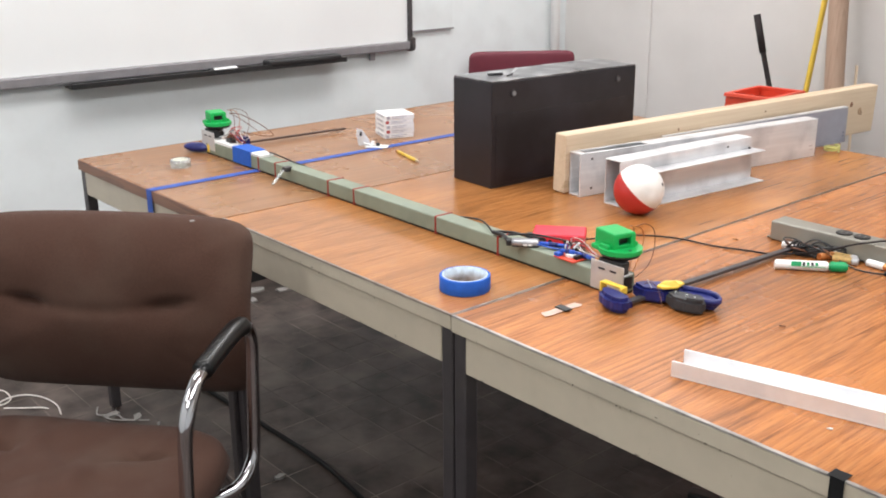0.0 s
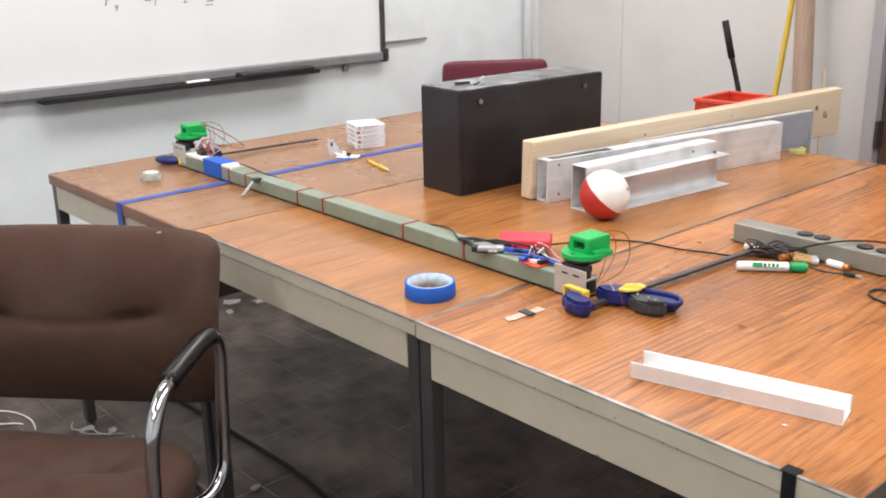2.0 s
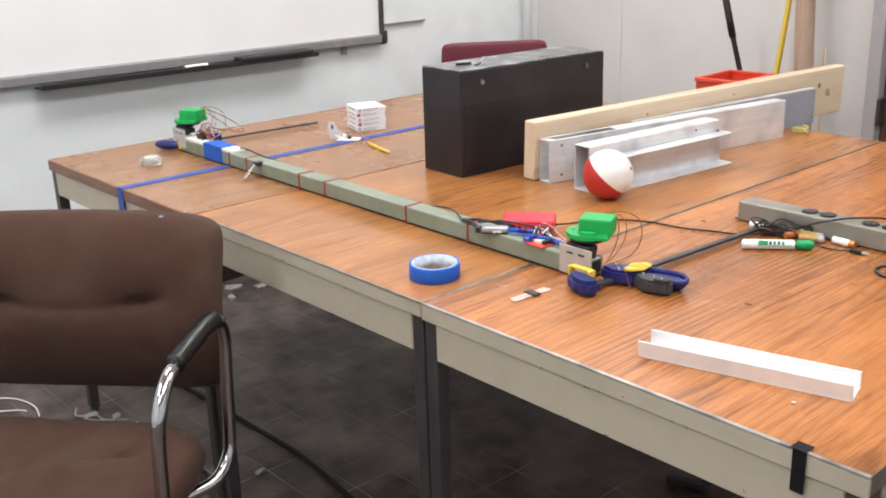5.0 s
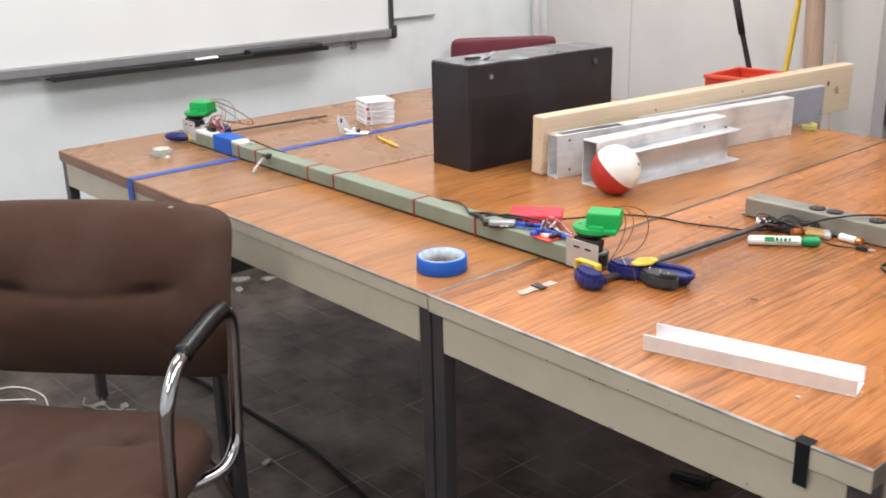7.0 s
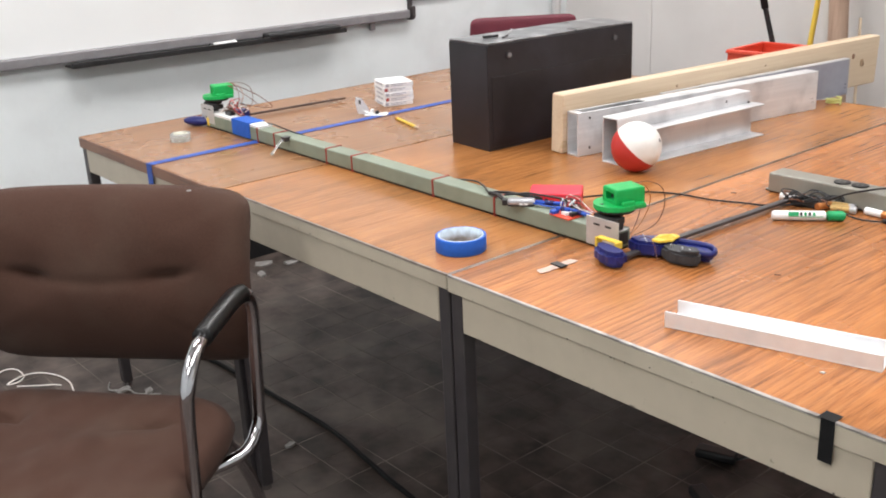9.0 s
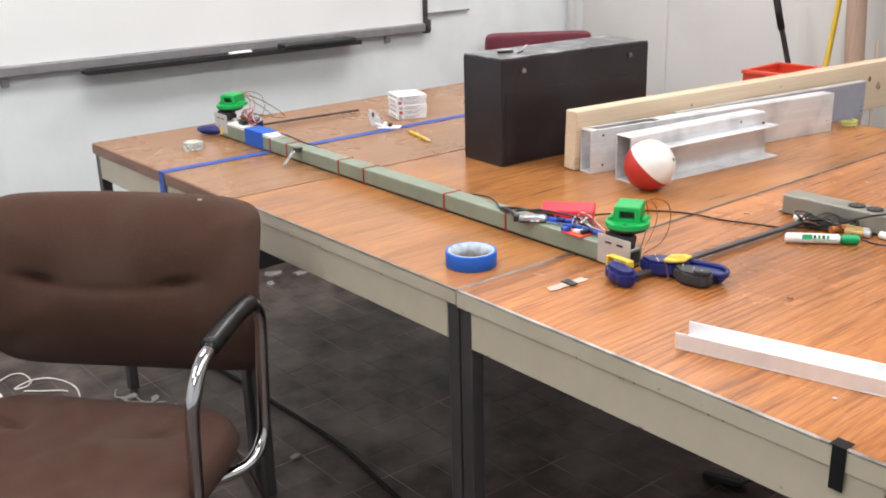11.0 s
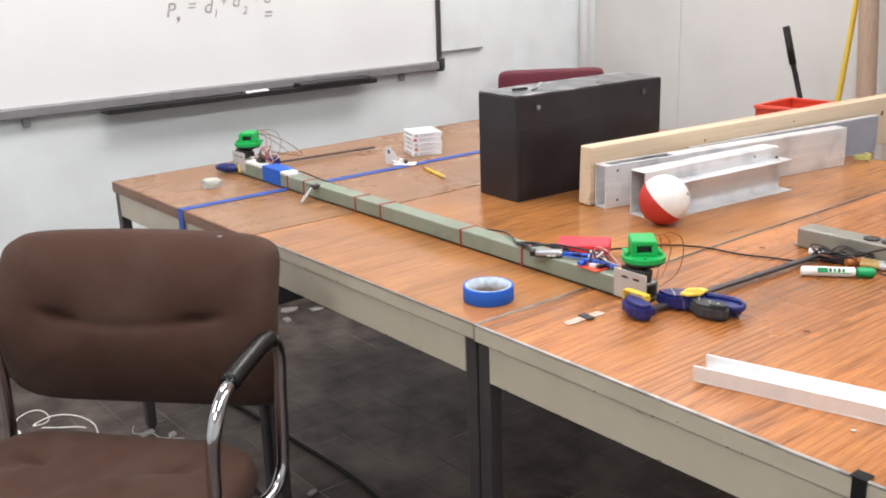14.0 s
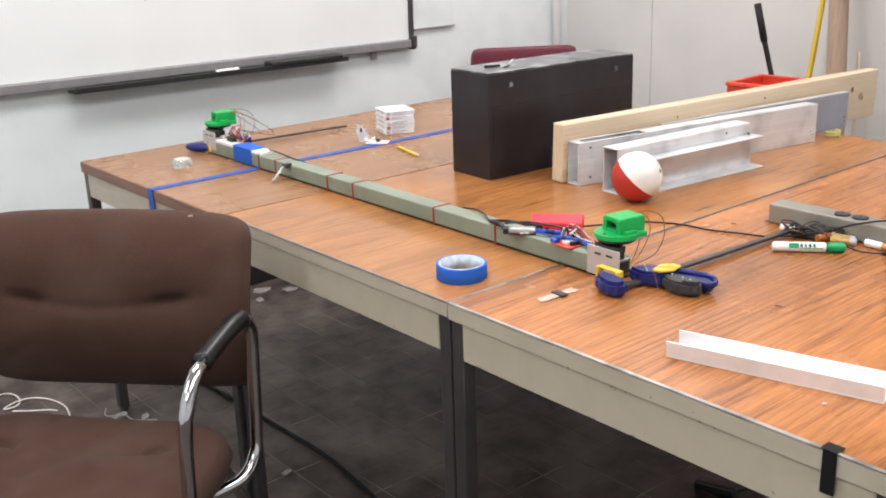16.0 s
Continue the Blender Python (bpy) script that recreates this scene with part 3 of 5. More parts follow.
def office_chair():
    c = thing("armchair", pose(-0.632, -0.334, 0, 0, 0, -141), "brown cloth armchair with chrome tube frame beside the tables", "chair")
    back = pillow(0.585, 0.335, 0.105, crease=-0.07, dimples=((-0.49, 0.0), (0.49, 0.0)), power=9.0, folds=0.006, crown=0.011, under=0.085, over=0.03)
    part("backrest", turned(back, pose(0.005, -0.012, 0.663, 14.4, 0, 3.1)), CLOTH, c, "tufted brown cloth backrest", True)
    seat = pillow(0.58, 0.52, 0.12, dimples=((-0.54, -0.5), (0.54, -0.5)), power=5.0, sag=0.01, folds=0.016)
    part("seat", turned(seat, pose(0, 0.29, 0.405, 90, 0, 180)), CLOTH, c, "padded brown cloth seat", True)
    for s in (-1, 1):
        x = s * 0.303
        tube = [(x * 0.93, 0.315, FZ + 0.012), (x * 0.947, 0.315, 0.3), (x * 0.98, 0.315, 0.54), (x, 0.307, 0.605), (x, 0.275, 0.64), (x, 0.23, 0.653), (x, 0.09, 0.663), (x, 0.04, 0.652), (x, 0.02, 0.615), (x * 0.99, 0.02, 0.54), (x * 0.98, 0.024, 0.43), (x * 0.97, 0.036, 0.375), (x * 0.92, 0.08, 0.34), (x * 0.7, 0.14, 0.325)]
        part("arm_tube", sweep(tube, 0.0125, 14, 8), CHROME, c, "chrome tube arm", True)
        part("arm_pad", sweep([(x, 0.238, 0.655), (x, 0.18, 0.661), (x, 0.1, 0.667), (x, 0.06, 0.662)], 0.018, 14, 6), RUBBER, c, "black arm sleeve", True)
        part("foot_cap", turned(cyl(0.017, 0, 0.016, 14), pose(x * 0.93, 0.315, FZ)), RUBBER, c)
        part("rear_leg", sweep([(s * 0.23, 0.06, 0.36), (s * 0.25, -0.02, 0.2), (s * 0.26, -0.06, FZ)], 0.0125, 12, 6), CHROME, c, smooth=True)
    part("under_frame", bx(-0.24, 0.24, 0.1, 0.46, 0.325, 0.352, 0.004), LEG, c)
    part("lint", prism([(-0.004, -0.002), (0.0, -0.004), (0.005, -0.001), (0.003, 0.004), (-0.003, 0.003)], 0.0, 0.002), SCRAP, c, "", False, pose(-0.185, -0.028, 0.829, 0, 0, 20))
    part("back_bar", bx(-0.2, 0.2, -0.062, -0.048, 0.6, 0.63, 0.004), LEG, c)


office_chair()


def maroon_chair():
    c = thing("side_chair", pose(-1.895, 2.09, FZ, 0, 0, -126), "maroon moulded chair standing in the corner", "chair")
    part("backrest", turned(pillow(0.475, 0.36, 0.035, power=13), pose(0, -0.2, 0.65, -8, 0, 0)), MAROON, c, "", True)
    part("seat", turned(pillow(0.44, 0.42, 0.05, power=6), pose(0, 0.03, 0.43, 90, 0, 0)), MAROON, c, "", True)
    for s in (-1, 1):
        part("frame_tube", sweep([(s * 0.2, 0.2, 0), (s * 0.19, 0.18, 0.4), (s * 0.19, -0.1, 0.405), (s * 0.19, -0.2, 0.45), (s * 0.19, -0.235, 0.7)], 0.011, 10), CHROME, c, smooth=True)
        part("rear_leg", sweep([(s * 0.19, -0.12, 0.4), (s * 0.2, -0.22, 0)], 0.011, 10), CHROME, c, smooth=True)


maroon_chair()


BEAM_M = pose(-1.39, 0.2925, TOP, 0, 0, -1.0)
BL, BWID, BHT = 1.521, 0.042, 0.037


def sensor_beam():
    """The long beam, in its own space: x along it, front face at y = 0."""
    b = thing("beam", BEAM_M, "long sage-green painted beam with red bands lying across the tables", "beam")
    tube = bx(0, BL, 0, BWID, 0.004, BHT, 0.0025)
    part("tube", tube, BEAM, b)
    # recessed black strip, added to draw the shadow line under the beam
    part("pad_strip", bx(0.002, BL - 0.002, 0.003, BWID - 0.003, 0.0, 0.0042), RUBBER, b)
    part("end_opening", bx(BL - 0.002, BL + 0.0012, 0.008, BWID - 0.007, 0.01, BHT - 0.006), BLACK, b)
    for x in (0.30, 0.385, 0.626, 0.732, 1.027, 1.217):
        ring = bx(x - 0.0025, x + 0.0025, -0.0018, BWID + 0.0018, 0.0, BHT + 0.0018, 0.0008, 1)
        part("band", ring, REDBAND, b)
    tape = bx(0.165, 0.262, -0.002, 0.0, 0.004, BHT + 0.009, 0.0005, 1)
    bx(0.165, 0.262, -0.002, BWID + 0.003, BHT + 0.0072, BHT + 0.0092, 0.0005, 1, bm=tape)
    part("tape_wrap", tape, BLUETAPE, b, "blue masking tape wrapped over the beam")
    part("board", bx(0.055, 0.31, 0.001, BWID - 0.001, BHT, BHT + 0.007, 0.001), WHITE, b, "white strip under the blue tape")
    return b


sensor_beam()

HEAD_ROWS = [(0.0, 35), (0.4, 15), (0.8, 0), (1.2, -10), (1.6, -26), (2.0, -43), (2.4, -50), (2.8, -57), (3.2, -68), (3.6, -83), (4.0, -90), (4.2, -94), (5.2, -106), (6.3, -108),
             (6.7, -103), (7.1, -101), (7.5, -98), (7.9, -91), (8.3, -76), (8.7, -63), (9.1, -57), (10.2, -30), (11.3, -4), (11.7, 2), (12.1, 7), (12.5, 32), (12.9, 38), (13.3, 32),
             (13.7, 12), (14.1, 5), (14.6, -4), (15.0, -12), (15.5, -40), (16.0, -50)]
TURRETS = []


def turret(m, label):
    """A pan head clamped on the beam's end: steel bracket, servo and printed green sensor holder that faces +x at rest."""
    t = thing("sensor_mount", m, label, "sensor mount", "pan heads on the beam")
    plate = bx(-0.037, 0.037, -0.0335, -0.0315, 0.004, 0.056, 0.0006, 1)
    pl = part("bracket", plate, PLATE, t, "pale steel bracket plate")
    for x in (-0.012, 0.014):
        part("slot", bx(x - 0.007, x + 0.007, -0.0342, -0.0334, 0.042, 0.0455), BLACK, pl)
    part("slot", bx(-0.012, -0.008, -0.0342, -0.0334, 0.018, 0.022), BLACK, pl)
    part("bracket_foot", bx(-0.037, 0.034, -0.0313, -0.004, 0.0378, 0.0392, 0.0004, 1), PLATE, t)
    part("servo", bx(-0.022, 0.032, -0.031, -0.014, 0.0395, 0.061, 0.0015), BLACK, t)
    part("servo_base", bx(-0.02, 0.012, -0.0135, 0.012, 0.0395, 0.052, 0.0015), BLACK, t)
    part("hub", lathe([(0.001, 0.055), (0.013, 0.055), (0.014, 0.061), (0.032, 0.064), (0.035, 0.067), (0.035, 0.0705), (0.001, 0.0705)]), BLACK, t, "", True)
    n = 40
    bm = prism([(0.038 * math.cos(2 * math.pi * k / n), 0.038 * math.sin(2 * math.pi * k / n)) for k in range(n)], 0.071, 0.079, 0.0012)
    bx(-0.042, 0.006, -0.033, 0.033, 0.0712, 0.080, 0.002, bm=bm)
    # hood with a hollow window
    for y in (-0.0225, 0.0125):
        bx(-0.045, 0.012, y, y + 0.010, 0.078, 0.1035, 0.0015, bm=bm)
    bx(-0.045, 0.0115, -0.0222, 0.0222, 0.0965, 0.106, 0.0025, bm=bm)
    bx(-0.045, 0.011, -0.015, 0.015, 0.078, 0.0845, 0.001, bm=bm)
    bx(-0.045, -0.002, -0.016, 0.016, 0.08, 0.100, bm=bm)
    for y in (-0.0285, 0.0285):
        bx(-0.02, 0.006, y - 0.004, y + 0.004, 0.078, 0.0855, 0.002, bm=bm)
    me = bpy.data.meshes.new("turret")
    bm.to_mesh(me)
    bm.free()
    me.materials.append(GREEN)
    hd = new("turret", me)
    hd.name = "turret"
    hd.parent = t
    hd["label"] = "green printed sensor hood on a round plate"
    part("sensor_window", bx(-0.0015, 0.001, -0.0125, 0.0125, 0.0845, 0.0965), BLACK, hd, "dark sensor window")
    part("screw", turned(cyl(0.003, 0.0782, 0.0797, 10), pose(0.027, 0, 0)), LEG, hd)
    w1 = sweep([(-0.038, 0.008, 0.108), (-0.064, 0.01, 0.107), (-0.094, 0.012, 0.09), (-0.1, 0.012, 0.055), (-0.08, 0.012, 0.026), (-0.035, 0.01, 0.014)], 0.0008, 6, 6)
    loop = part("wire_loop", w1, BROWNW, t, "thin looping sensor wires", True)
    w2 = sweep([(-0.038, -0.006, 0.106), (-0.055, -0.008, 0.1), (-0.068, -0.012, 0.075), (-0.064, -0.012, 0.045), (-0.045, -0.006, 0.018), (-0.02, 0.004, 0.008)], 0.0008, 6, 6)
    part("wire", w2, BROWNW, loop, "", True)
    w3 = sweep([(-0.038, 0.0, 0.106), (-0.06, 0.004, 0.1), (-0.074, 0.004, 0.078), (-0.072, 0.0, 0.05), (-0.05, 0.0, 0.022), (-0.02, 0.006, 0.01)], 0.0008, 6, 6)
    part("wire", w3, COPPER, loop, "", True)
    TURRETS.append((hd, loop))
    return t


turret(pose(0.105, 0.2985, TOP, 0, 0, -1), "green pan sensor on a steel bracket at the beam's end")
turret(pose(-1.365, 0.325, TOP + 0.009, 0, 0, -1), "green pan sensor beside taped wiring at the beam's end")


def clamp(m, label, handles=True):
    """A one-handed bar clamp lying flat: fixed jaw in front of the beam, handles behind; the bar runs along +y."""
    c = thing("bar_clamp", m, label, "clamp", "bar clamps")
    bw = 0.0062 if handles else 0.0045
    part("bar", bx(-bw, bw, -0.055, 0.42, 0.006, 0.012, 0.001), LEG if handles else mat("brown_steel", (0.1, 0.066, 0.055), 0.4, 0.3, var=0.2), c, "dark steel bar")
    jaw = prism([(-0.047, -0.066), (-0.04, -0.079), (-0.022, -0.09), (0.0, -0.0955), (0.017, -0.093), (0.026, -0.083), (0.027, -0.07), (0.02, -0.06), (-0.01, -0.054), (-0.04, -0.054)], 0.003, 0.029, 0.007)
    pad = bx(-0.052, -0.006, -0.058, -0.046, 0.0305, 0.0345, 0.0015)
    bx(-0.054, -0.05, -0.062, -0.046, 0.006, 0.0345, 0.0015, bm=pad)
    bx(-0.009, -0.004, -0.062, -0.046, 0.022, 0.0345, 0.0015, bm=pad)
    if not handles:
        pad.free()
        jaw.free()
        jaw = bmesh.new()
        bmesh.ops.create_uvsphere(jaw, u_segments=24, v_segments=14, radius=1.0)
        bmesh.ops.scale(jaw, vec=(0.044, 0.0175, 0.0135), verts=jaw.verts)
        jaw = turned(jaw, pose(-0.008, -0.062, 0.0145, 0, 0, 33))
        pad = turned(bx(0.034, 0.048, -0.016, 0.016, 0.004, 0.03, 0.005), pose(-0.003, -0.058, 0, 0, 0, 33))
    part("fixed_jaw", jaw, BLUE_P, c, "dark blue jaw", not handles)
    part("jaw_pad", pad, YELLOW, c, "yellow jaw pad")
    if not handles:
        part("slide_body", prism([(-0.02, 0.05), (0.018, 0.05), (0.02, 0.09), (-0.018, 0.09)], 0.003, 0.028, 0.004), BLUE_P, c)
        return c
    body = prism([(-0.03, -0.008), (0.0, -0.016), (0.03, 0.0), (0.045, 0.03), (0.035, 0.05), (0.008, 0.044), (-0.024, 0.014)], 0.003, 0.028, 0.005)
    part("slide_body", body, BLUE_P, c, "dark blue sliding body")
    h1 = prism([(0.032, 0.004), (0.058, -0.002), (0.078, -0.004), (0.096, 0.003), (0.106, 0.012), (0.106, 0.022), (0.092, 0.032), (0.062, 0.031), (0.034, 0.027)], 0.003, 0.025, 0.005)
    gp = part("grip", h1, GREYGRIP, c, "charcoal rubber grip")
    part("grip_tip", prism([(0.08, -0.001), (0.096, 0.005), (0.104, 0.013), (0.103, 0.021), (0.09, 0.029), (0.078, 0.028)], 0.0252, 0.029, 0.0015), GREYGRIP, gp)
    # small silver studs added as the white highlights on the grip
    for x, y in ((0.05, 0.012), (0.088, 0.013), (0.072, 0.013)):
        part("rivet", turned(cyl(0.0017, 0.0, 0.0044, 10), pose(x, y, 0.025)), SILVER, gp)
    h2 = prism([(0.03, 0.044), (0.06, 0.056), (0.088, 0.064), (0.104, 0.056), (0.107, 0.045), (0.098, 0.037), (0.075, 0.036), (0.05, 0.037), (0.034, 0.036)], 0.003, 0.0195, 0.004)
    hd = part("handle", h2, BLUE_P, c, "dark blue handle")
    part("handle_lip", sweep([(0.03, 0.046, 0.021), (0.06, 0.058, 0.021), (0.086, 0.066, 0.02), (0.104, 0.058, 0.019), (0.109, 0.046, 0.018), (0.1, 0.036, 0.017), (0.082, 0.034, 0.017)], 0.004, 10, 6, 1.5), BLUE_P, hd, "", True)
    lv = part("release_lever", prism([(0.017, 0.0), (0.008, 0.03), (0.022, 0.049), (0.037, 0.05), (0.044, 0.022), (0.032, 0.003)], 0.0283, 0.0322, 0.001), YELLOW, c, "yellow release lever")
    for k in range(4):
        part("rib", turned(bx(-0.0012, 0.0012, -0.015 + 0.002 * k, 0.016 - 0.002 * k, 0.0, 0.0012, 0.0004, 1), pose(0.02 + 0.0055 * k, 0.026, 0.0322, 0, 0, -14)), YELLOW, lv)
    part("trigger_edge", turned(bx(-0.02, 0.02, -0.0007, 0.0007, 0.0, 0.0016, 0.0002, 1), pose(-0.002, 0.006, 0.0278, 0, 0, -38)), SILVER, c)
    part("loose_wire", sweep([(0.0, -0.01, 0.033), (0.02, -0.012, 0.04), (0.04, -0.02, 0.034), (0.058, -0.03, 0.012)], 0.0005, 6), BROWNW, c, "", True)
    return c


clamp(pose(0.173, 0.292, TOP, 0, 0, -3.0), "blue bar clamp with yellow pads gripping the beam's end")
clamp(pose(-1.40, 0.342, TOP, 0, 0, -4.0), "blue bar clamp lying behind the taped beam end", False)


def black_box():
    b = thing("equipment_case", pose(-0.6978, 0.6174, TOP, 0, 0, -3.37), "large black sheet-metal case standing on the table", "case")
    part("body", bx(0, 0.147, 0, 0.491, 0.0, 0.2535, 0.0025), BOXBLACK, b)
    part("lid", bx(0.001, 0.146, 0.001, 0.490, 0.254, 0.258, 0.0015), BOXTOP, b, "dusty scuffed black top with glare in its colour")
    part("panel", bx(0.1472, 0.1486, 0.012, 0.479, 0.01, 0.178, 0.0005, 1), BOXBLACK, b)
    for y in (0.066, 0.423):
        s = part("latch", turned(cyl(0.009, 0, 0.003, 20, bev=0.001), pose(0.147, y, 0.225, 0, 90, 0)), LEG, b, "round black knob")
        part("knob_centre", turned(cyl(0.0055, 0.003, 0.0055, 14), pose(0.147, y, 0.225, 0, 90, 0)), BOXTOP, s)
    k = thing("small_bracket", pose(-0.60, 0.715, TOP + 0.258, 0, 0, 30), "little bent metal bracket lying on the black case", "bracket")
    part("strip", bx(-0.003, 0.003, -0.02, 0.02, 0.0005, 0.003, 0.0005, 1), LEG, k)
    part("tab", turned(bx(-0.003, 0.003, -0.02, 0.0, 0.0, 0.0025, 0.0005, 1), pose(0, 0.02, 0.002, -35, 0, 150)), SILVER, k)
    k = thing("small_pin", pose(-0.625, 0.69, TOP + 0.258, 0, 0, -20), "small dark pin lying on the black case", "pin")
    part("pin", turned(cyl(0.003, -0.02, 0.02, 10), pose(0, 0, 0.003, 90, 0, 0)), BLACK, k)


black_box()


def long_stock():
    p = thing("plank", pose(-0.4035, 0.703, TOP, 0, 2.2, -5.6), "pale pine board standing on edge along the metal channels", "plank")
    part("board", bx(-0.038, 0, 0, 1.238, 0.0015, 0.141, 0.003), PINE, p)
    for y, z, r in ((1.115, 0.094, 0.007), (1.16, 0.070, 0.010), (1.167, 0.064, 0.005), (0.38, 0.11, 0.003), (0.72, 0.118, 0.0025)):
        part("knot", turned(cyl(r, 0, 0.0006, 14), pose(0.0, y, z, 0, 90, 0) @ Matrix.Diagonal((1.15, 0.9, 1, 1))), OAK_EDGE if r < 0.008 else KNOT, p, "dark knot")
    # front aluminium channel, web outwards, its top cut away at one end
    c = thing("metal_channel", pose(-0.3575, 0.7093, TOP, 0, 0, -9.9), "long dull aluminium channel standing beside the pine board", "channel", "metal channels")
    t, L1, H1, W1 = 0.004, 0.804, 0.1027, 0.041
    part("web", bx(-t, 0, 0, L1, 0.0, H1, 0.0008, 1), ALU, c)
    part("back_wall", bx(-W1, -W1 + 0.003, 0, L1, 0.0042, H1 - 0.0042, 0.0008, 1), ALU, c)
    part("top_flange", bx(-W1, -t, 0.21, L1, H1 - t, H1, 0.0008, 1), ALU, c)
    part("top_lip", bx(-W1, -W1 + 0.006, 0.018, 0.2095, H1 - t, H1, 0.0008, 1), ALU, c)
    part("end_rim", bx(-W1, -t, 0.0, 0.0178, H1 - t, H1, 0.0008, 1), ALU, c)
    part("bottom_flange", bx(-W1, -t, 0, L1, 0.0, 0.004, 0.0008, 1), ALU, c)
    for z in (0.018, 0.088):
        part("hole", turned(cyl(0.003, 0, 0.0006, 10), pose(0, 0.034, z, 0, 90, 0)), BLACK, c)
    for y, z in ((0.79, 0.02), (0.785, 0.03)):
        part("scratch", bx(0, 0.0005, y - 0.006, y + 0.006, z, z + 0.0012), WBFRAME, c)
    d = thing("metal_channel", pose(-0.3364, 1.1627, TOP, 0, 0, -7.9), "blue-grey metal channel between pine board and aluminium channel", "channel", "metal channels")
    L2, H2 = 0.575, 0.1025
    part("web", bx(-0.018, -0.0155, 0, L2, 0.0, H2 - 0.0032, 0.0008, 1), STRIPBLUE, d)
    part("face", bx(-0.0025, 0.0, 0.0, L2, 0.0033, H2 - 0.0033, 0.0008, 1), STRIPBLUE, d)
    part("top_flange", bx(-0.018, 0.0, 0.0, L2, H2 - 0.003, H2, 0.0008, 1), ALU, d)
    part("top_tongue", bx(-0.011, 0.0, -0.15, -0.0003, H2 - 0.003, H2, 0.0008, 1), ALU, d)
    part("bottom_flange", bx(-0.0152, 0.0, 0, L2, 0.0, 0.003, 0.0008, 1), STRIPBLUE, d)
    for z in (0.03, 0.02):
        part("hole", turned(cyl(0.002, 0, 0.0006, 10), pose(0, L2 - 0.012, z, 0, 90, 0)), BLACK, d)
    # near tube, and the flanged channel standing against its face
    e = thing("metal_tube", pose(-0.2416, 0.7111, TOP, 0, 0, -5.5), "square aluminium tube standing beside the ball", "tube", "metal channels")
    H, W, Ln = 0.1046, 0.0477, 0.4485
    part("top_wall", bx(-W, 0, 0, Ln, H - 0.003, H, 0.0008, 1), ALU, e)
    part("bottom_wall", bx(-W, 0, 0, Ln, 0, 0.003, 0.0008, 1), ALU, e)
    part("side_wall", bx(-W, -W + 0.003, 0, Ln, 0.0032, H - 0.0032, 0.0008, 1), ALU, e)
    part("side_wall", bx(-0.003, 0, 0, Ln, 0.0032, H - 0.0032, 0.0008, 1), ALU, e)
    part("hole", turned(cyl(0.003, 0, 0.0006, 10), pose(0, 0.36, 0.091, 0, 90, 0)), BLACK, e)
    f = thing("metal_channel", pose(-0.2416, 0.7111, TOP, 0, 0, -5.5), "aluminium U-channel on its side against the square tube", "channel", "metal channels")
    part("web", bx(0.0006, 0.0036, 0.062, 0.451, 0.0032, 0.0743, 0.0006, 1), ALU, f)
    part("upper_lip", bx(0.0006, 0.041, 0.062, 0.453, 0.0745, 0.0775, 0.0006, 1), ALU, f)
    part("lower_lip", bx(0.0006, 0.042, 0.062, 0.453, 0.0, 0.003, 0.0006, 1), ALU, f)
    part("bolt", turned(cyl(0.003, 0, 0.0035, 8), pose(0.0042, 0.437, 0.0775)), LEG, f)


KNOT = mat("pine_knot", (0.42, 0.28, 0.17), 0.6, var=0.3, scale=120)
STRIPBLUE = mat("blue_grey_metal", (0.36, 0.365, 0.42), 0.45, 0.4, var=0.06, dirt=(0.27, 0.28, 0.34), dscale=14, damt=0.5)
long_stock()


def ball():
    b = thing("foam_ball", pose(-0.179, 0.701, TOP + 0.055, 0, 0, 0), "red and white ball resting against the aluminium tube", "ball")
    R = 0.055
    tilt = pose(0, 0, 0, 0, 0, 48.5) @ pose(0, 0, 0, 0, 42, 0) @ pose(0, 0, 0, 12, 0, 0)
    for top, mt, nm in ((1, BALLWHITE, "white_half"), (0, BALLRED, "red_half")):
        bm = bmesh.new()
        bmesh.ops.create_uvsphere(bm, u_segments=48, v_segments=32, radius=R)
        bmesh.ops.delete(bm, geom=[f for f in bm.faces if (f.calc_center_median().z > 0) != bool(top)], context="FACES")
        part(nm, turned(bm, tilt), mt, b, "", True)
    part("hole", turned(cyl(0.004, 0, 0.0008, 12), Vector((0.838, 0.305, 0.306)).to_track_quat("Z", "Y").to_matrix().to_4x4() @ pose(0, 0, R - 0.0004)), LEG, b)


ball()


def near_channel():
    c = thing("metal_channel", pose(0.384, 0.079, TOP, 0, 0, 15.0), "short bright aluminium U-channel lying open side up", "channel", "metal channels")
    L, W, H, t = 0.292, 0.05, 0.024, 0.0025
    part("base", bx(0, L, 0, W, 0.0, t, 0.0006, 1), ALU_W, c)
    part("flange", bx(0, L, 0, t, t, H, 0.0006, 1), ALU_W, c)
    part("flange", bx(0, L, W - t, W, t, H, 0.0006, 1), ALU_W, c)


near_channel()


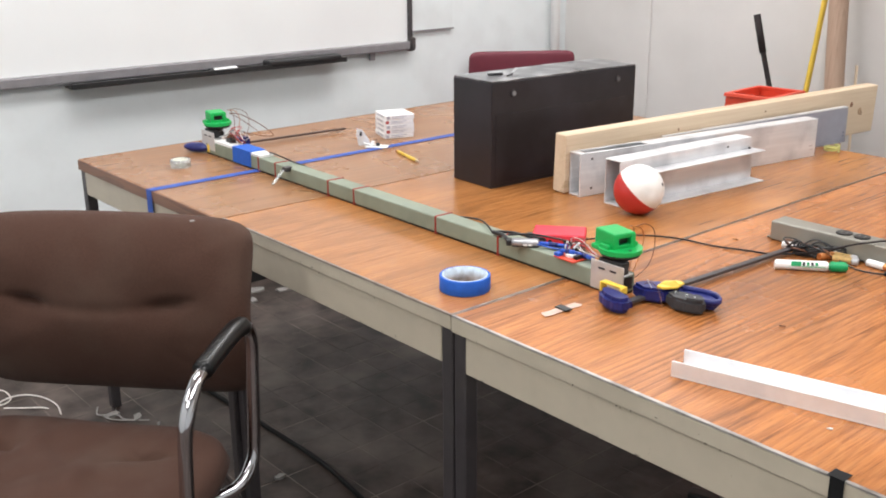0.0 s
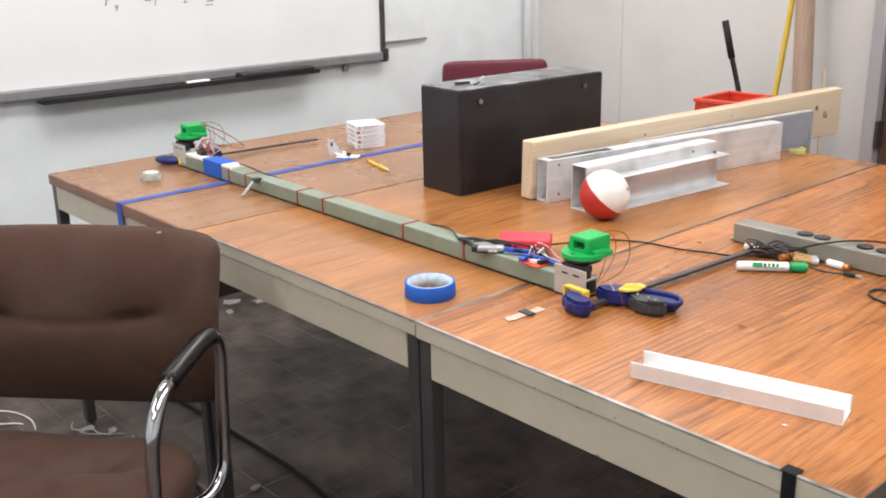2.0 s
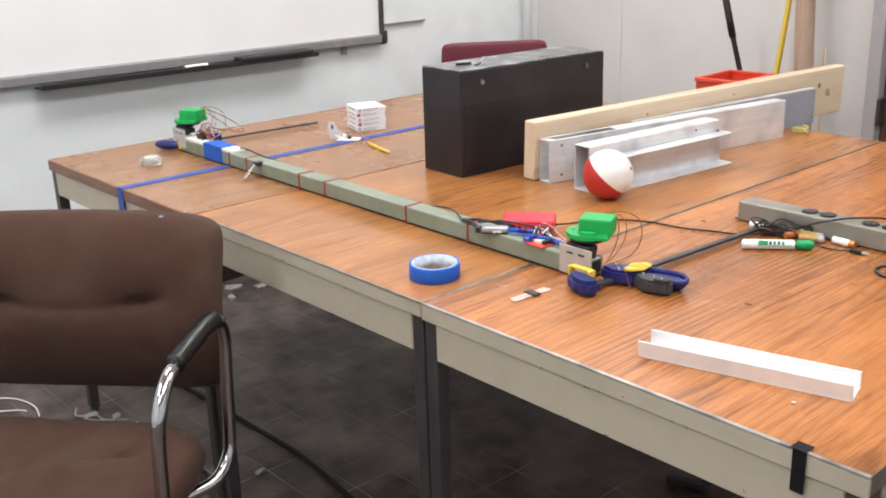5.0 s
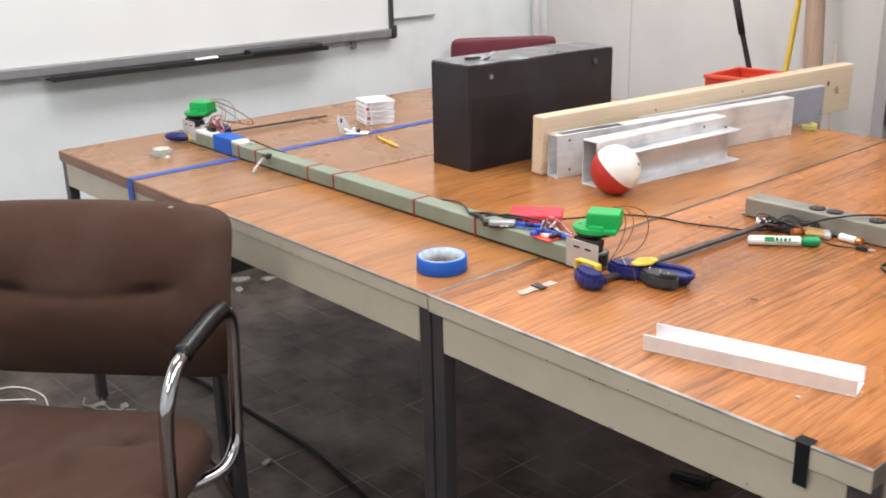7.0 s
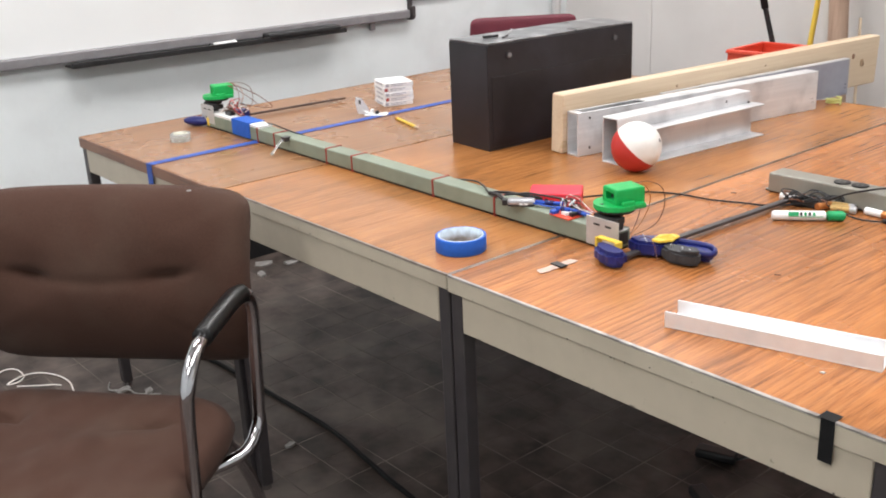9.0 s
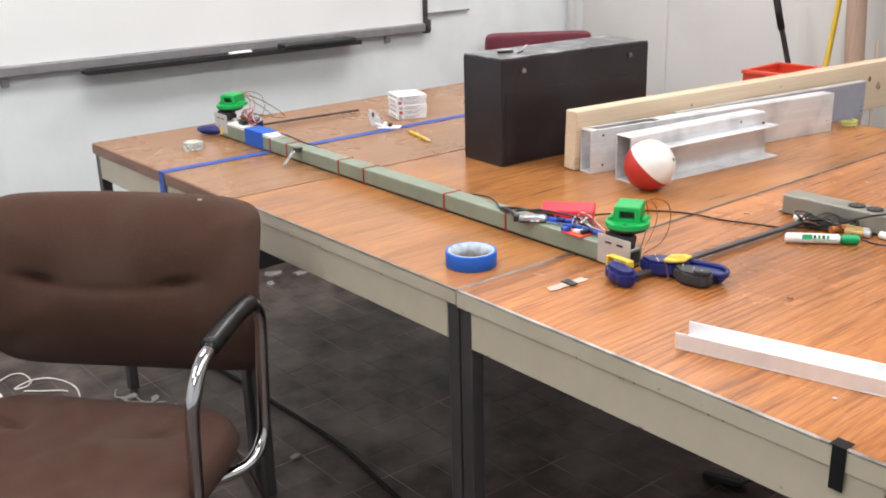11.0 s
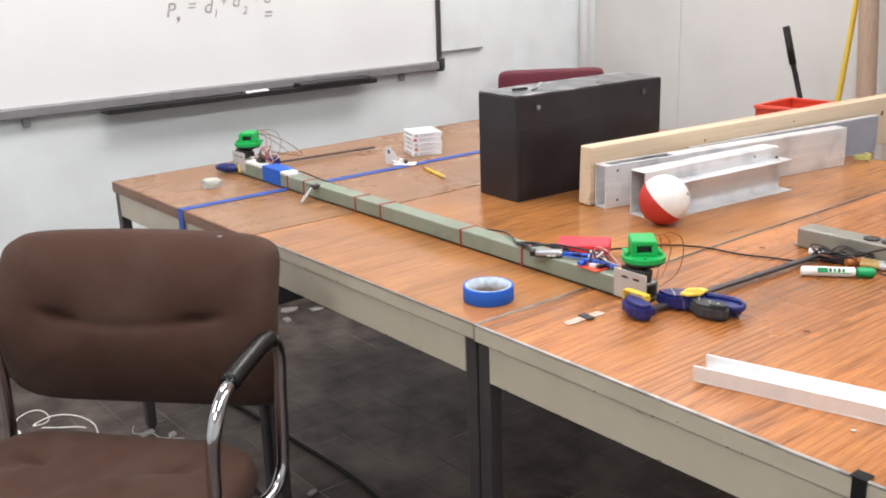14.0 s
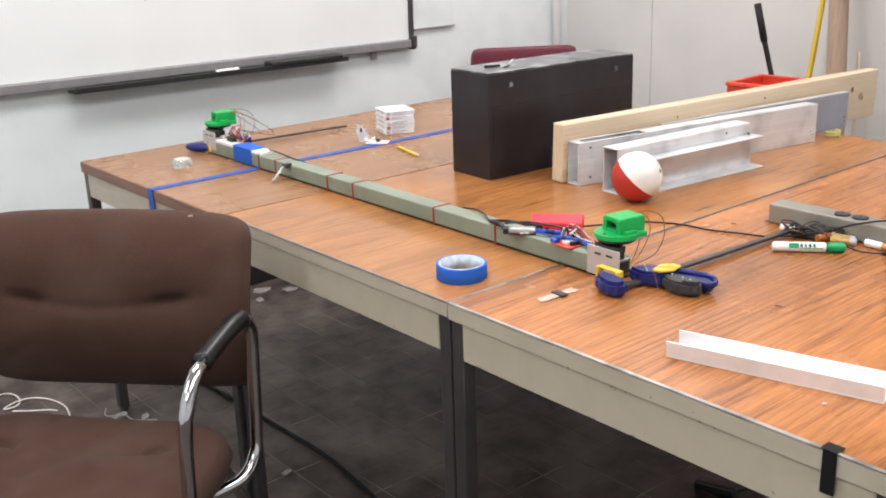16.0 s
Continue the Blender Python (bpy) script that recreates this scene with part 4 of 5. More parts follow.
def tape_roll():
    r = thing("tape_roll", pose(-0.078, 0.101, TOP), "roll of blue masking tape lying flat on the table", "tape")
    part("tape", lathe([(0.0408, 0.0003), (0.0445, 0.0003), (0.045, 0.001), (0.045, 0.0265), (0.0445, 0.0272), (0.0408, 0.0272)], 56), BLUETAPE, r, "", True)
    part("core", lathe([(0.0382, 0.0), (0.0406, 0.0), (0.0406, 0.0276), (0.0382, 0.0276)], 56), mat("tape_core", (0.5, 0.6, 0.7), 0.6, var=0.3, scale=70), r, "pale printed card core", True)
    s = tagged(part("blue_tape_line", bx(-1.114, -1.086, -0.01, 1.1, TOP + 0.0013, TOP + 0.0018), BLUELINE), "strip of blue masking tape stuck across the table", "tape")
    part("tape_end", bx(-1.118, -1.09, -0.0125, -0.0113, 0.665, TOP + 0.0018), BLUELINE, s)
    k = thing("clear_tape_roll", pose(-1.276, 0.16, TOP), "small roll of clear tape on the table", "tape")
    part("tape", lathe([(0.019, 0.0003), (0.027, 0.0003), (0.027, 0.021), (0.019, 0.021)], 40), CLEAR, k, "", True)
    part("core", lathe([(0.016, 0.0), (0.0188, 0.0), (0.0188, 0.022), (0.016, 0.022)], 40), mat("clear_core", (0.6, 0.6, 0.5), 0.4), k, "", True)
    f = thing("foam_tape", pose(0.106, 0.15, TOP, 0, 0, 87), "white sticky strip with a black pad stuck to the table", "tape")
    part("strip", prism([(-0.042, -0.007), (-0.03, -0.0095), (-0.012, -0.008), (0.006, -0.0095), (0.024, -0.008), (0.036, -0.0095), (0.044, -0.006), (0.04, 0.004), (0.043, 0.009), (0.022, 0.0085), (0.004, 0.0095), (-0.018, 0.008), (-0.036, 0.0095), (-0.04, 0.002)], 0.0014, 0.0018), STICKY, f)
    part("pad", bx(-0.002, 0.013, -0.014, 0.013, 0.0019, 0.0045, 0.0008), BLACK, f)
    k = thing("black_tape", pose(0.682, 0, TOP), "piece of black tape folded over the table's edge", "tape")
    part("top_piece", bx(-0.012, 0.009, -0.004, 0.016, 0.0016, 0.0022), TAPEBLACK, k)
    part("hanging_piece", bx(-0.008, 0.0095, -0.0042, -0.003, -0.054, 0.0022), TAPEBLACK, k)


tape_roll()


def cards():
    """Five flat cartons, one on another; the printed long side faces the room."""
    centre = (-1.189 + 0.045 * math.cos(math.radians(70)) - 0.05 * math.sin(math.radians(70)), 0.778 + 0.045 * math.sin(math.radians(70)) + 0.05 * math.cos(math.radians(70)))
    for i in range(5):
        c = thing("card_box", pose(centre[0] + 0.0008 * (i % 3 - 1), centre[1] + 0.0008 * (i * 2 % 3 - 1), TOP + 0.014 * i, 0, 0, 70 + (1.5 if i == 4 else 0.4 * (i % 3))), "small white printed card box in a stack", "box", "stacked card boxes")
        part("carton", bx(-0.045, 0.045, -0.05, 0.05, 0.0003, 0.0137, 0.001, 1), CARD, c)
        part("mark", bx(-0.042, -0.032, -0.0506, -0.0498, 0.003, 0.0115), INKRED if i % 2 else INK, c)
        part("text_bar", bx(-0.026, 0.022, -0.0506, -0.0498, 0.0085, 0.0105), INK, c)
        part("text_bar", bx(-0.026, 0.012, -0.0506, -0.0498, 0.004, 0.0058), INK, c)
        part("text_bar", bx(-0.0456, -0.0448, -0.03, 0.03, 0.006, 0.0092), INK, c)


cards()


def small_things():
    p = thing("pencil", pose(-0.948, 0.672, TOP + 0.0045, 0, 0, -15), "short yellow pencil lying on the table", "pencil")
    part("shaft", turned(cyl(0.0042, -0.07, 0.052, 6), pose(0, 0, 0, 0, 90, 0)), YELLOW, p)
    part("point", turned(cyl(0.0042, 0.052, 0.072, 6, r2=0.0008), pose(0, 0, 0, 0, 90, 0)), PINE, p)
    part("eraser", turned(cyl(0.0043, -0.08, -0.07, 10), pose(0, 0, 0, 0, 90, 0)), COPPER, p)
    h = thing("plastic_holder", pose(-1.118, 0.69, TOP, 0, 0, 40), "bent white plastic holder lying across the blue tape", "holder")
    part("base", bx(-0.03, 0.035, -0.018, 0.018, 0.002, 0.005, 0.001), WHITE, h)
    blade = prism([(-0.016, 0.0), (0.02, 0.0), (0.012, 0.022), (-0.004, 0.046), (-0.02, 0.05), (-0.022, 0.03)], -0.0012, 0.0012, 0.0006)
    part("blade", turned(blade, pose(-0.034, -0.004, 0.005, 90, 0, 8)), mat("frosted_plastic", (0.75, 0.75, 0.76), 0.4, trans=0.2), h, "frosted upright blade")
    part("neck", sweep([(-0.005, 0, 0.006), (-0.02, 0.0, 0.008), (-0.036, -0.002, 0.014)], 0.007, 8, 6, 0.5), WHITE, h, "", True)
    part("peg", bx(-0.046, -0.04, -0.008, -0.002, 0.034, 0.046, 0.001), BLACK, h)
    part("stud", bx(0.0, 0.01, -0.006, 0.006, 0.005, 0.014, 0.002), BLACK, h)
    part("stud", bx(-0.014, -0.004, -0.006, 0.006, 0.005, 0.018, 0.002), WHITE, h)
    k = thing("cable_tie", pose(-0.938, 0.275, TOP, 0, 0, 0), "clear tag hanging from the beam's side", "tag")
    part("clip", bx(-0.009, 0.009, -0.005, 0.014, 0.03, 0.041, 0.001), LEG, k)
    part("tail", sweep([(-0.004, 0.008, 0.04), (-0.002, -0.01, 0.03), (0.004, -0.042, 0.004)], 0.006, 8, 6, 0.2), CLEAR, k, "", True)
    # dry-erase marker
    m = thing("marker_pen", pose(0.274, 0.6375, TOP + 0.0095, 0, 0, 39.6), "white and green dry-erase marker lying on the table", "marker")
    part("barrel", turned(cyl(0.009, -0.064, 0.03, 20, bev=0.002), pose(0, 0, 0, 0, 90, 0)), WHITE, m, "", False)
    part("cap", turned(cyl(0.0093, 0.031, 0.064, 20, bev=0.003), pose(0, 0, 0, 0, 90, 0)), MGREEN, m, "green cap")
    part("stripe", turned(bx(-0.036, -0.018, -0.0094, -0.0084, -0.004, 0.005, 0.0003, 1), pose(0, 0, 0, -30, 0, 0)), MGREEN, m, "green printed band")
    part("stripe", turned(bx(-0.0175, 0.024, -0.0093, -0.0084, -0.005, -0.0038, 0.0003, 1), pose(0, 0, 0, -30, 0, 0)), MGREEN, m, "green printed band")
    for q in range(4):
        part("print_bar", turned(bx(-0.016 + q * 0.0075, -0.0115 + q * 0.0075, -0.0096, -0.0086, -0.0025, 0.0042, 0.0003, 1), pose(0, 0, 0, -30, 0, 0)), MGREEN if q % 2 else PRINT, m)
    # power strip
    s = thing("power_strip", pose(0.1186, 0.7485, TOP, 0, 0, 0.0), "grey metal power strip with black outlets on the table", "power strip")
    part("housing", bx(0, 0.62, 0, 0.05, 0.002, 0.0404, 0.003), STRIPM, s)
    part("end_tab", bx(-0.012, 0.002, 0.01, 0.04, 0.001, 0.004, 0.0005, 1), STRIPM, s)
    for i, x in enumerate((0.143, 0.179, 0.264, 0.301, 0.386, 0.423)):
        o = part("outlet", turned(cyl(0.0155, 0, 0.0025, 22, bev=0.0006), pose(x, 0.025, 0.0404)), BLACK, s, "round black outlet")
        for dx in (-0.005, 0.005):
            part("slot", bx(x + dx - 0.001, x + dx + 0.001, 0.021, 0.029, 0.043, 0.0433), STRIPM, o)
    # loose cells and leads
    for x, y, a, mt in ((0.187, 0.724, 14, WHITE), (0.286, 0.735, 11, GOLDW), (0.296, 0.72, 16, GOLDW), (0.352, 0.737, -4, WHITE), (0.262, 0.72, 70, COPPER)):
        c = thing("battery", pose(x, y, TOP + 0.0075, 0, 0, a), "small cylindrical cell with copper-coloured end", "battery", "loose cells")
        part("wrap", turned(cyl(0.007, -0.022, 0.012, 14, bev=0.001), pose(0, 0, 0, 0, 90, 0)), mt, c)
        part("end", turned(cyl(0.0071, 0.0122, 0.024, 14, bev=0.001), pose(0, 0, 0, 0, 90, 0)), COPPER if mt is WHITE else SILVER, c)
    j = thing("battery_holder", pose(0.228, 0.715, TOP, 0, 0, 15), "black cell holder with tangled leads", "holder")
    part("tray", bx(-0.03, 0.03, -0.014, 0.014, 0.001, 0.014, 0.002), BLACK, j)
    part("lead", sweep([(0.02, 0, 0.014), (0.05, 0.02, 0.02), (0.075, 0.0, 0.008), (0.1, 0.015, 0.003)], 0.0014, 6), BLACK, j, "", True)
    part("lead", sweep([(-0.02, 0, 0.014), (0.0, 0.025, 0.026), (0.04, 0.02, 0.016), (0.085, -0.012, 0.003)], 0.0014, 6), BLACK, j, "", True)
    rng = random.Random(11)
    for q in range(16):
        px, py = rng.uniform(-0.045, 0.035), rng.uniform(-0.012, 0.012)
        pts = [(px, py, 0.012), (px + rng.uniform(-0.02, 0.03), py + rng.uniform(-0.02, 0.015), rng.uniform(0.016, 0.03)), (px + rng.uniform(0.01, 0.05), py + rng.uniform(-0.015, 0.015), rng.uniform(0.012, 0.024)), (px + rng.uniform(0.02, 0.06), py + rng.uniform(-0.012, 0.012), 0.004)]
        part("lead", sweep(pts, 0.0015, 6), (BLACK, BLACK, BROWNW, BLACK, BLACK)[q % 5], j, "", True)
    u = thing("usb_lead", pose(0, 0, TOP), "thin black lead with a plug beside the marker", "cable")
    part("lead", sweep([(0.29, 0.71, 0.006), (0.33, 0.698, 0.003), (0.36, 0.70, 0.003), (0.382, 0.709, 0.004)], 0.0016, 6), BLACK, u, "", True)
    part("plug", bx(0.378, 0.40, 0.706, 0.716, 0.001, 0.008, 0.001), BLACK, u)
    part("plug_tip", bx(0.40, 0.412, 0.7085, 0.7135, 0.003, 0.006), SILVER, u)
    k = thing("cable", pose(0, 0, TOP), "black lead looping at the table's side", "cable")
    part("lead", sweep([(0.62, 0.72, 0.003), (0.53, 0.70, 0.003), (0.477, 0.682, 0.003), (0.458, 0.67, 0.003), (0.457, 0.647, 0.003), (0.477, 0.626, 0.003), (0.52, 0.618, 0.003), (0.62, 0.63, 0.003)], 0.0024, 8), BLACK, k, "", True)
    # power lead of the red case
    k = thing("cable", pose(0, 0, TOP), "long black lead running from the red case", "cable")
    part("lead", sweep([(-0.088, 0.427, 0.02), (-0.083, 0.50, 0.01), (-0.062, 0.572, 0.004), (0.0, 0.612, 0.003), (0.072, 0.623, 0.003), (0.13, 0.645, 0.003), (0.186, 0.666, 0.004), (0.253, 0.712, 0.016), (0.30, 0.725, 0.036), (0.328, 0.738, 0.045), (0.354, 0.777, 0.046), (0.403, 0.828, 0.04), (0.5, 0.9, 0.01), (0.7, 0.95, 0.003)], 0.0018, 8), POLE, k, "", True)
    for x, y, a in ((0.615, 0.101, 10),):
        c = thing("paper_scrap", pose(x, y, TOP + 0.0012, 0, 0, a), "tiny white paper crumb on the table", "scrap")
        part("scrap", prism([(-0.003, -0.002), (0.0025, -0.0025), (0.0035, 0.0015), (-0.001, 0.0025)], 0.0005, 0.0016), PAPER, c)
    for x, y, a in ((0.388, 0.359, 30), (0.076, 0.694, 20)):
        c = thing("wood_splinter", pose(x, y, TOP + 0.001, 0, 0, a), "tiny dark splinter on the table", "scrap")
        part("scrap", bx(-0.005, 0.005, -0.0008, 0.0008, 0.0002, 0.0015), OAK_EDGE, c)
    c = thing("cord_tie", pose(-0.21, 1.575, TOP, 0, 0, 0), "small yellow-green coil of cord near the table's end", "cord")
    part("coil", sweep([(0.02 * math.cos(a * 1.1), 0.02 * math.sin(a * 1.1), 0.004 + 0.0012 * a) for a in range(14)], 0.0025, 6, 3), mat("cord_green", (0.5, 0.5, 0.16), 0.6), c, "", True)


small_things()


def electronics():
    r = thing("computer_case", pose(-0.127, 0.397, TOP, 0, 0, 39), "small red plastic computer case behind the beam", "case")
    part("shell", bx(-0.053, 0.05, -0.032, 0.032, 0.011, 0.036, 0.003), REDCASE, r)
    part("foot", bx(-0.04, 0.04, -0.024, 0.024, 0.0, 0.0112, 0.001), BLACK, r)
    part("seam", bx(-0.0533, 0.0503, -0.0323, 0.0323, 0.0225, 0.0235), RED, r)
    for x in (-0.018, 0.012):
        part("port", turned(cyl(0.004, 0, 0.001, 12), pose(x, -0.0322, 0.022, 90, 0, 0)), BLACK, r)
    part("plug", bx(-0.066, -0.0535, -0.02, 0.0, 0.014, 0.03, 0.002), BLACK, r)
    s = thing("usb_stick", BEAM_M @ pose(1.291, 0.002, BHT + 0.0005, 0, 0, 43), "silver plug adapter lying across the beam's edge", "adapter")
    part("shell", bx(-0.026, 0.026, -0.0115, 0.0115, 0.002, 0.0125, 0.0048, 3), mat("brushed_grey_shell", (0.4, 0.4, 0.42), 0.3, 0.6, var=0.1), s)
    part("base", bx(-0.025, 0.025, -0.0105, 0.0105, 0.0, 0.003, 0.001), BLACK, s)
    part("collar", bx(-0.036, -0.0255, -0.009, 0.009, 0.001, 0.012, 0.002), BLACK, s)
    for x in (0.0, 0.009):
        part("contact", bx(x - 0.0035, x + 0.0035, -0.0125, -0.0114, 0.003, 0.0065), WHITE, s)
    b = thing("circuit_board", BEAM_M @ pose(1.397, 0.0105, BHT + 0.001, 0, 0, -3), "little red circuit board under bundled jumper wires", "circuit board")
    part("board", bx(-0.025, 0.025, -0.017, 0.018, 0.0, 0.002), RED, b)
    part("chip", bx(-0.006, 0.008, -0.006, 0.008, 0.002, 0.008, 0.001), WHITE, b, "pale square chip")
    part("terminal", bx(-0.026, -0.014, -0.016, -0.002, 0.002, 0.0085, 0.001), BLUEW, b)
    part("terminal", bx(0.012, 0.02, -0.004, 0.01, 0.002, 0.009, 0.001), BLACK, b)
    for k in range(6):
        part("pin", bx(-0.012 + 0.004 * k, -0.0105 + 0.004 * k, 0.0125, 0.014, 0.002, 0.011), SILVER, b)
    w = thing("jumper_wires", BEAM_M @ pose(1.30, 0.0, BHT), "bundle of blue, red and white jumper wires on the beam", "wires")
    rng = random.Random(4)
    for y, c in ((0.024, BLACK), (0.021, BLACK), (0.017, BLUEW)):
        part("wire", sweep([(0.012, y - 0.008, 0.007), (0.04, y + 0.002, 0.005), (0.072, y + 0.006, 0.006), (0.09, y - 0.004, 0.009)], 0.0014, 6), c, w, "", True)
    for (ax, ay), (qx, qy), z in (((0.016, 0.014), (0.066, 0.041), 0.009), ((0.099, 0.025), (0.142, 0.0235), 0.008), ((0.078, 0.006), (0.104, 0.016), 0.012)):
        an, ln = math.degrees(math.atan2(qy - ay, qx - ax)), math.hypot(qx - ax, qy - ay) / 2
        cn = part("connector", turned(cyl(0.0038, -ln, ln, 14, bev=0.001), pose((ax + qx) / 2, (ay + qy) / 2, z, 0, 0, an) @ pose(0, 0, 0, 0, 90, 0)), BLUEW, w, "blue crimp connector", True)
        part("crimp_collar", turned(cyl(0.0049, -ln * 0.35, ln * 0.25, 14, bev=0.001), pose((ax + qx) / 2, (ay + qy) / 2, z, 0, 0, an) @ pose(0, 0, 0, 0, 90, 0)), BLUE_P, cn, "", True)
    # stiff leads that stand up from the board and arch over to the pan head
    for i in range(11):
        c = (WHITEW, BLACK, REDW, BROWNW, REDW, BLACK, REDW, WHITEW)[i % 8]
        x0, y0 = 0.074 + 0.004 * (i % 6), 0.02 + 0.003 * (i % 4)
        top = 0.019 + 0.0025 * (i * 5 % 4)
        pts = [(x0, y0, 0.006), (x0 - 0.004 + rng.uniform(-0.004, 0.004), y0 + 0.012, top), (x0 + 0.012 + rng.uniform(-0.004, 0.006), y0 + 0.014, top + rng.uniform(-0.004, 0.004)),
               (0.112 + rng.uniform(-0.006, 0.008), 0.034 + rng.uniform(-0.008, 0.012), 0.014), (0.14, 0.036 + 0.002 * (i % 5), 0.008)]
        part("wire", sweep(pts, 0.0008, 6), c, w, "", True)
    for i in range(7):
        part("pin_plug", turned(bx(-0.0075, 0.0075, -0.0016, 0.0016, -0.0016, 0.0016, 0.0004, 1), pose(0.071 + 0.005 * i, 0.034 - 0.003 * (i % 3), 0.017 + 0.002 * (i % 3), 0, 55 - 12 * (i % 4), 30 + 40 * i)), (BLACK, WHITE, BLACK, REDW)[i % 4], w)
    part("heatshrink", sweep([(-0.1, 0.004, 0.006), (-0.07, 0.0, 0.008), (-0.045, -0.012, 0.008), (-0.03, -0.018, 0.007)], 0.0042, 8), BLACK, w, "", True)
    part("lead", sweep([(-0.1, 0.012, 0.005), (-0.06, 0.012, 0.013), (-0.03, 0.022, 0.012), (0.0, 0.04, 0.008), (-0.03, 0.07, -0.01), (-0.07, 0.086, -0.016)], 0.003, 8), BLACK, w, "", True)
    part("lead", sweep([(-0.06, 0.006, 0.009), (-0.02, 0.026, 0.016), (0.011, 0.045, 0.013), (0.05, 0.059, 0.01), (0.085, 0.05, 0.008), (0.1, 0.04, 0.006)], 0.002, 8), BLACK, w, "", True)
    k = thing("cable", BEAM_M, "thin black lead running along the beam's top", "cable")
    part("lead", sweep([(0.30, 0.034, BHT + 0.009), (0.345, 0.028, BHT + 0.012), (0.42, 0.036, BHT + 0.003), (0.48, 0.046, BHT - 0.004), (0.7, 0.048, 0.012), (0.95, 0.047, 0.02), (1.1, 0.042, BHT + 0.004), (1.15, 0.03, BHT + 0.006), (1.185, 0.012, BHT + 0.004), (1.20, 0.004, BHT + 0.006)], 0.0019, 8), BLACK, k, "", True)
    w = thing("jumper_wires", BEAM_M @ pose(0.10, 0.025, BHT + 0.007), "tangle of thin jumper wires beside the pan head", "wires")
    for i in range(14):
        c = (BLACK, WHITEW, REDW, BROWNW)[i % 4]
        pts = [(-0.03 + rng.uniform(-0.01, 0.03), rng.uniform(-0.01, 0.02), 0.002), (rng.uniform(-0.02, 0.04), rng.uniform(-0.01, 0.03), rng.uniform(0.015, 0.045)), (rng.uniform(0.0, 0.07), rng.uniform(-0.01, 0.04), rng.uniform(0.01, 0.03)), (0.05 + rng.uniform(-0.01, 0.02), rng.uniform(0.0, 0.02), 0.002)]
        part("wire", sweep(pts, 0.001, 6), c, w, "", True)
    part("chip", bx(0.0, 0.03, -0.01, 0.014, 0.001, 0.012, 0.001), BLACK, w)
    part("wire", sweep([(-0.04, 0.03, 0.07), (-0.01, 0.05, 0.066), (0.03, 0.085, 0.04), (0.05, 0.11, 0.012), (0.04, 0.09, 0.01), (0.0, 0.04, 0.02), (-0.02, 0.01, 0.01)], 0.0011, 6), BROWNW, w, "", True)
    part("wire", sweep([(-0.042, 0.028, 0.07), (-0.015, 0.04, 0.06), (0.02, 0.07, 0.03), (0.03, 0.08, 0.012), (0.01, 0.05, 0.02), (-0.01, 0.02, 0.01)], 0.0009, 6), BROWNW, w, "", True)


electronics()


def back_corner():
    r = thing("red_bin", pose(-0.802, 2.172, FZ, 0, 0, 2), "open orange-red plastic bin behind the tables", "bin")
    # walls that lean in towards the rim, open top
    def ring(w0, d0, w1, d1, z0, z1, t):
        b = bmesh.new()
        loops = [[b.verts.new((sx * w, sy * d, z)) for sx, sy in ((-1, -1), (1, -1), (1, 1), (-1, 1))] for w, d, z in ((w0, d0, z0), (w1, d1, z1), (w1 - t, d1 - t, z1), (w0 - t, d0 - t, z0))]
        for A, B in zip(loops, loops[1:] + loops[:1]):
            for q in range(4):
                b.faces.new((A[q], A[(q + 1) % 4], B[(q + 1) % 4], B[q]))
        bmesh.ops.bevel(b, geom=b.edges[:], offset=0.0012, segments=1, affect="EDGES")
        return b
    part("body", ring(0.115, 0.13, 0.087, 0.112, 0.0, 0.782, 0.006), RED, r)
    part("rim", ring(0.093, 0.118, 0.091, 0.116, 0.7825, 0.795, 0.016), RED, r, "thick turned rim")
    part("inner_tray", bx(-0.076, 0.076, -0.1, 0.1, 0.752, 0.758, 0.001), mat("pale_red_tray", (0.62, 0.2, 0.15), 0.45), r, "pale inner tray")
    h = thing("black_pole", pose(0, 0, 0), "black tool pole leaning behind the red bin", "tool")
    part("shaft", sweep([(-0.72, 2.44, FZ), (-0.965, 2.46, 0.746), (-1.018, 2.46, 0.909), (-1.036, 2.46, 0.985)], 0.0098, 14, 4), POLE, h, "", True)
    part("end_grip", sweep([(-1.004, 2.46, 0.866), (-1.044, 2.46, 1.007)], 0.0135, 14, 0), POLE, h, "", True)
    y = thing("broom", pose(0, 0, 0), "yellow broom handle leaning against the wall", "broom")
    part("handle", sweep([(-0.925, 2.50, FZ + 0.05), (-0.888, 2.60, 0.733), (-0.873, 2.64, 1.056), (-0.862, 2.668, 1.28)], 0.0105, 14, 4), YELLOW, y, "", True)
    part("head", bx(-1.06, -0.79, 2.45, 2.51, FZ + 0.002, 0.05, 0.01), BLACK, y)
    p = thing("wooden_post", pose(0, 0, 0), "round brown wooden post leaning against the wall", "post")
    part("post", sweep([(-0.680, 2.50, FZ + 0.05), (-0.756, 2.56, 0.777), (-0.784, 2.582, 1.065), (-0.885, 2.66, 2.09)], 0.0355, 28, 3), POST_WOOD, p, "", True)
    part("end_ring", turned(cyl(0.042, 0.0, 0.052, 28, bev=0.003), pose(-0.677, 2.498, FZ)), POST_WOOD, p)

    k = thing("wooden_lath", pose(0, 0, 0), "thin pale wooden lath leaning beside the post", "lath")
    part("lath", sweep([(-0.668, 2.585, FZ), (-0.70, 2.62, 0.6), (-0.714, 2.636, 0.83)], 0.006, 4, 2), PINE, k)


back_corner()


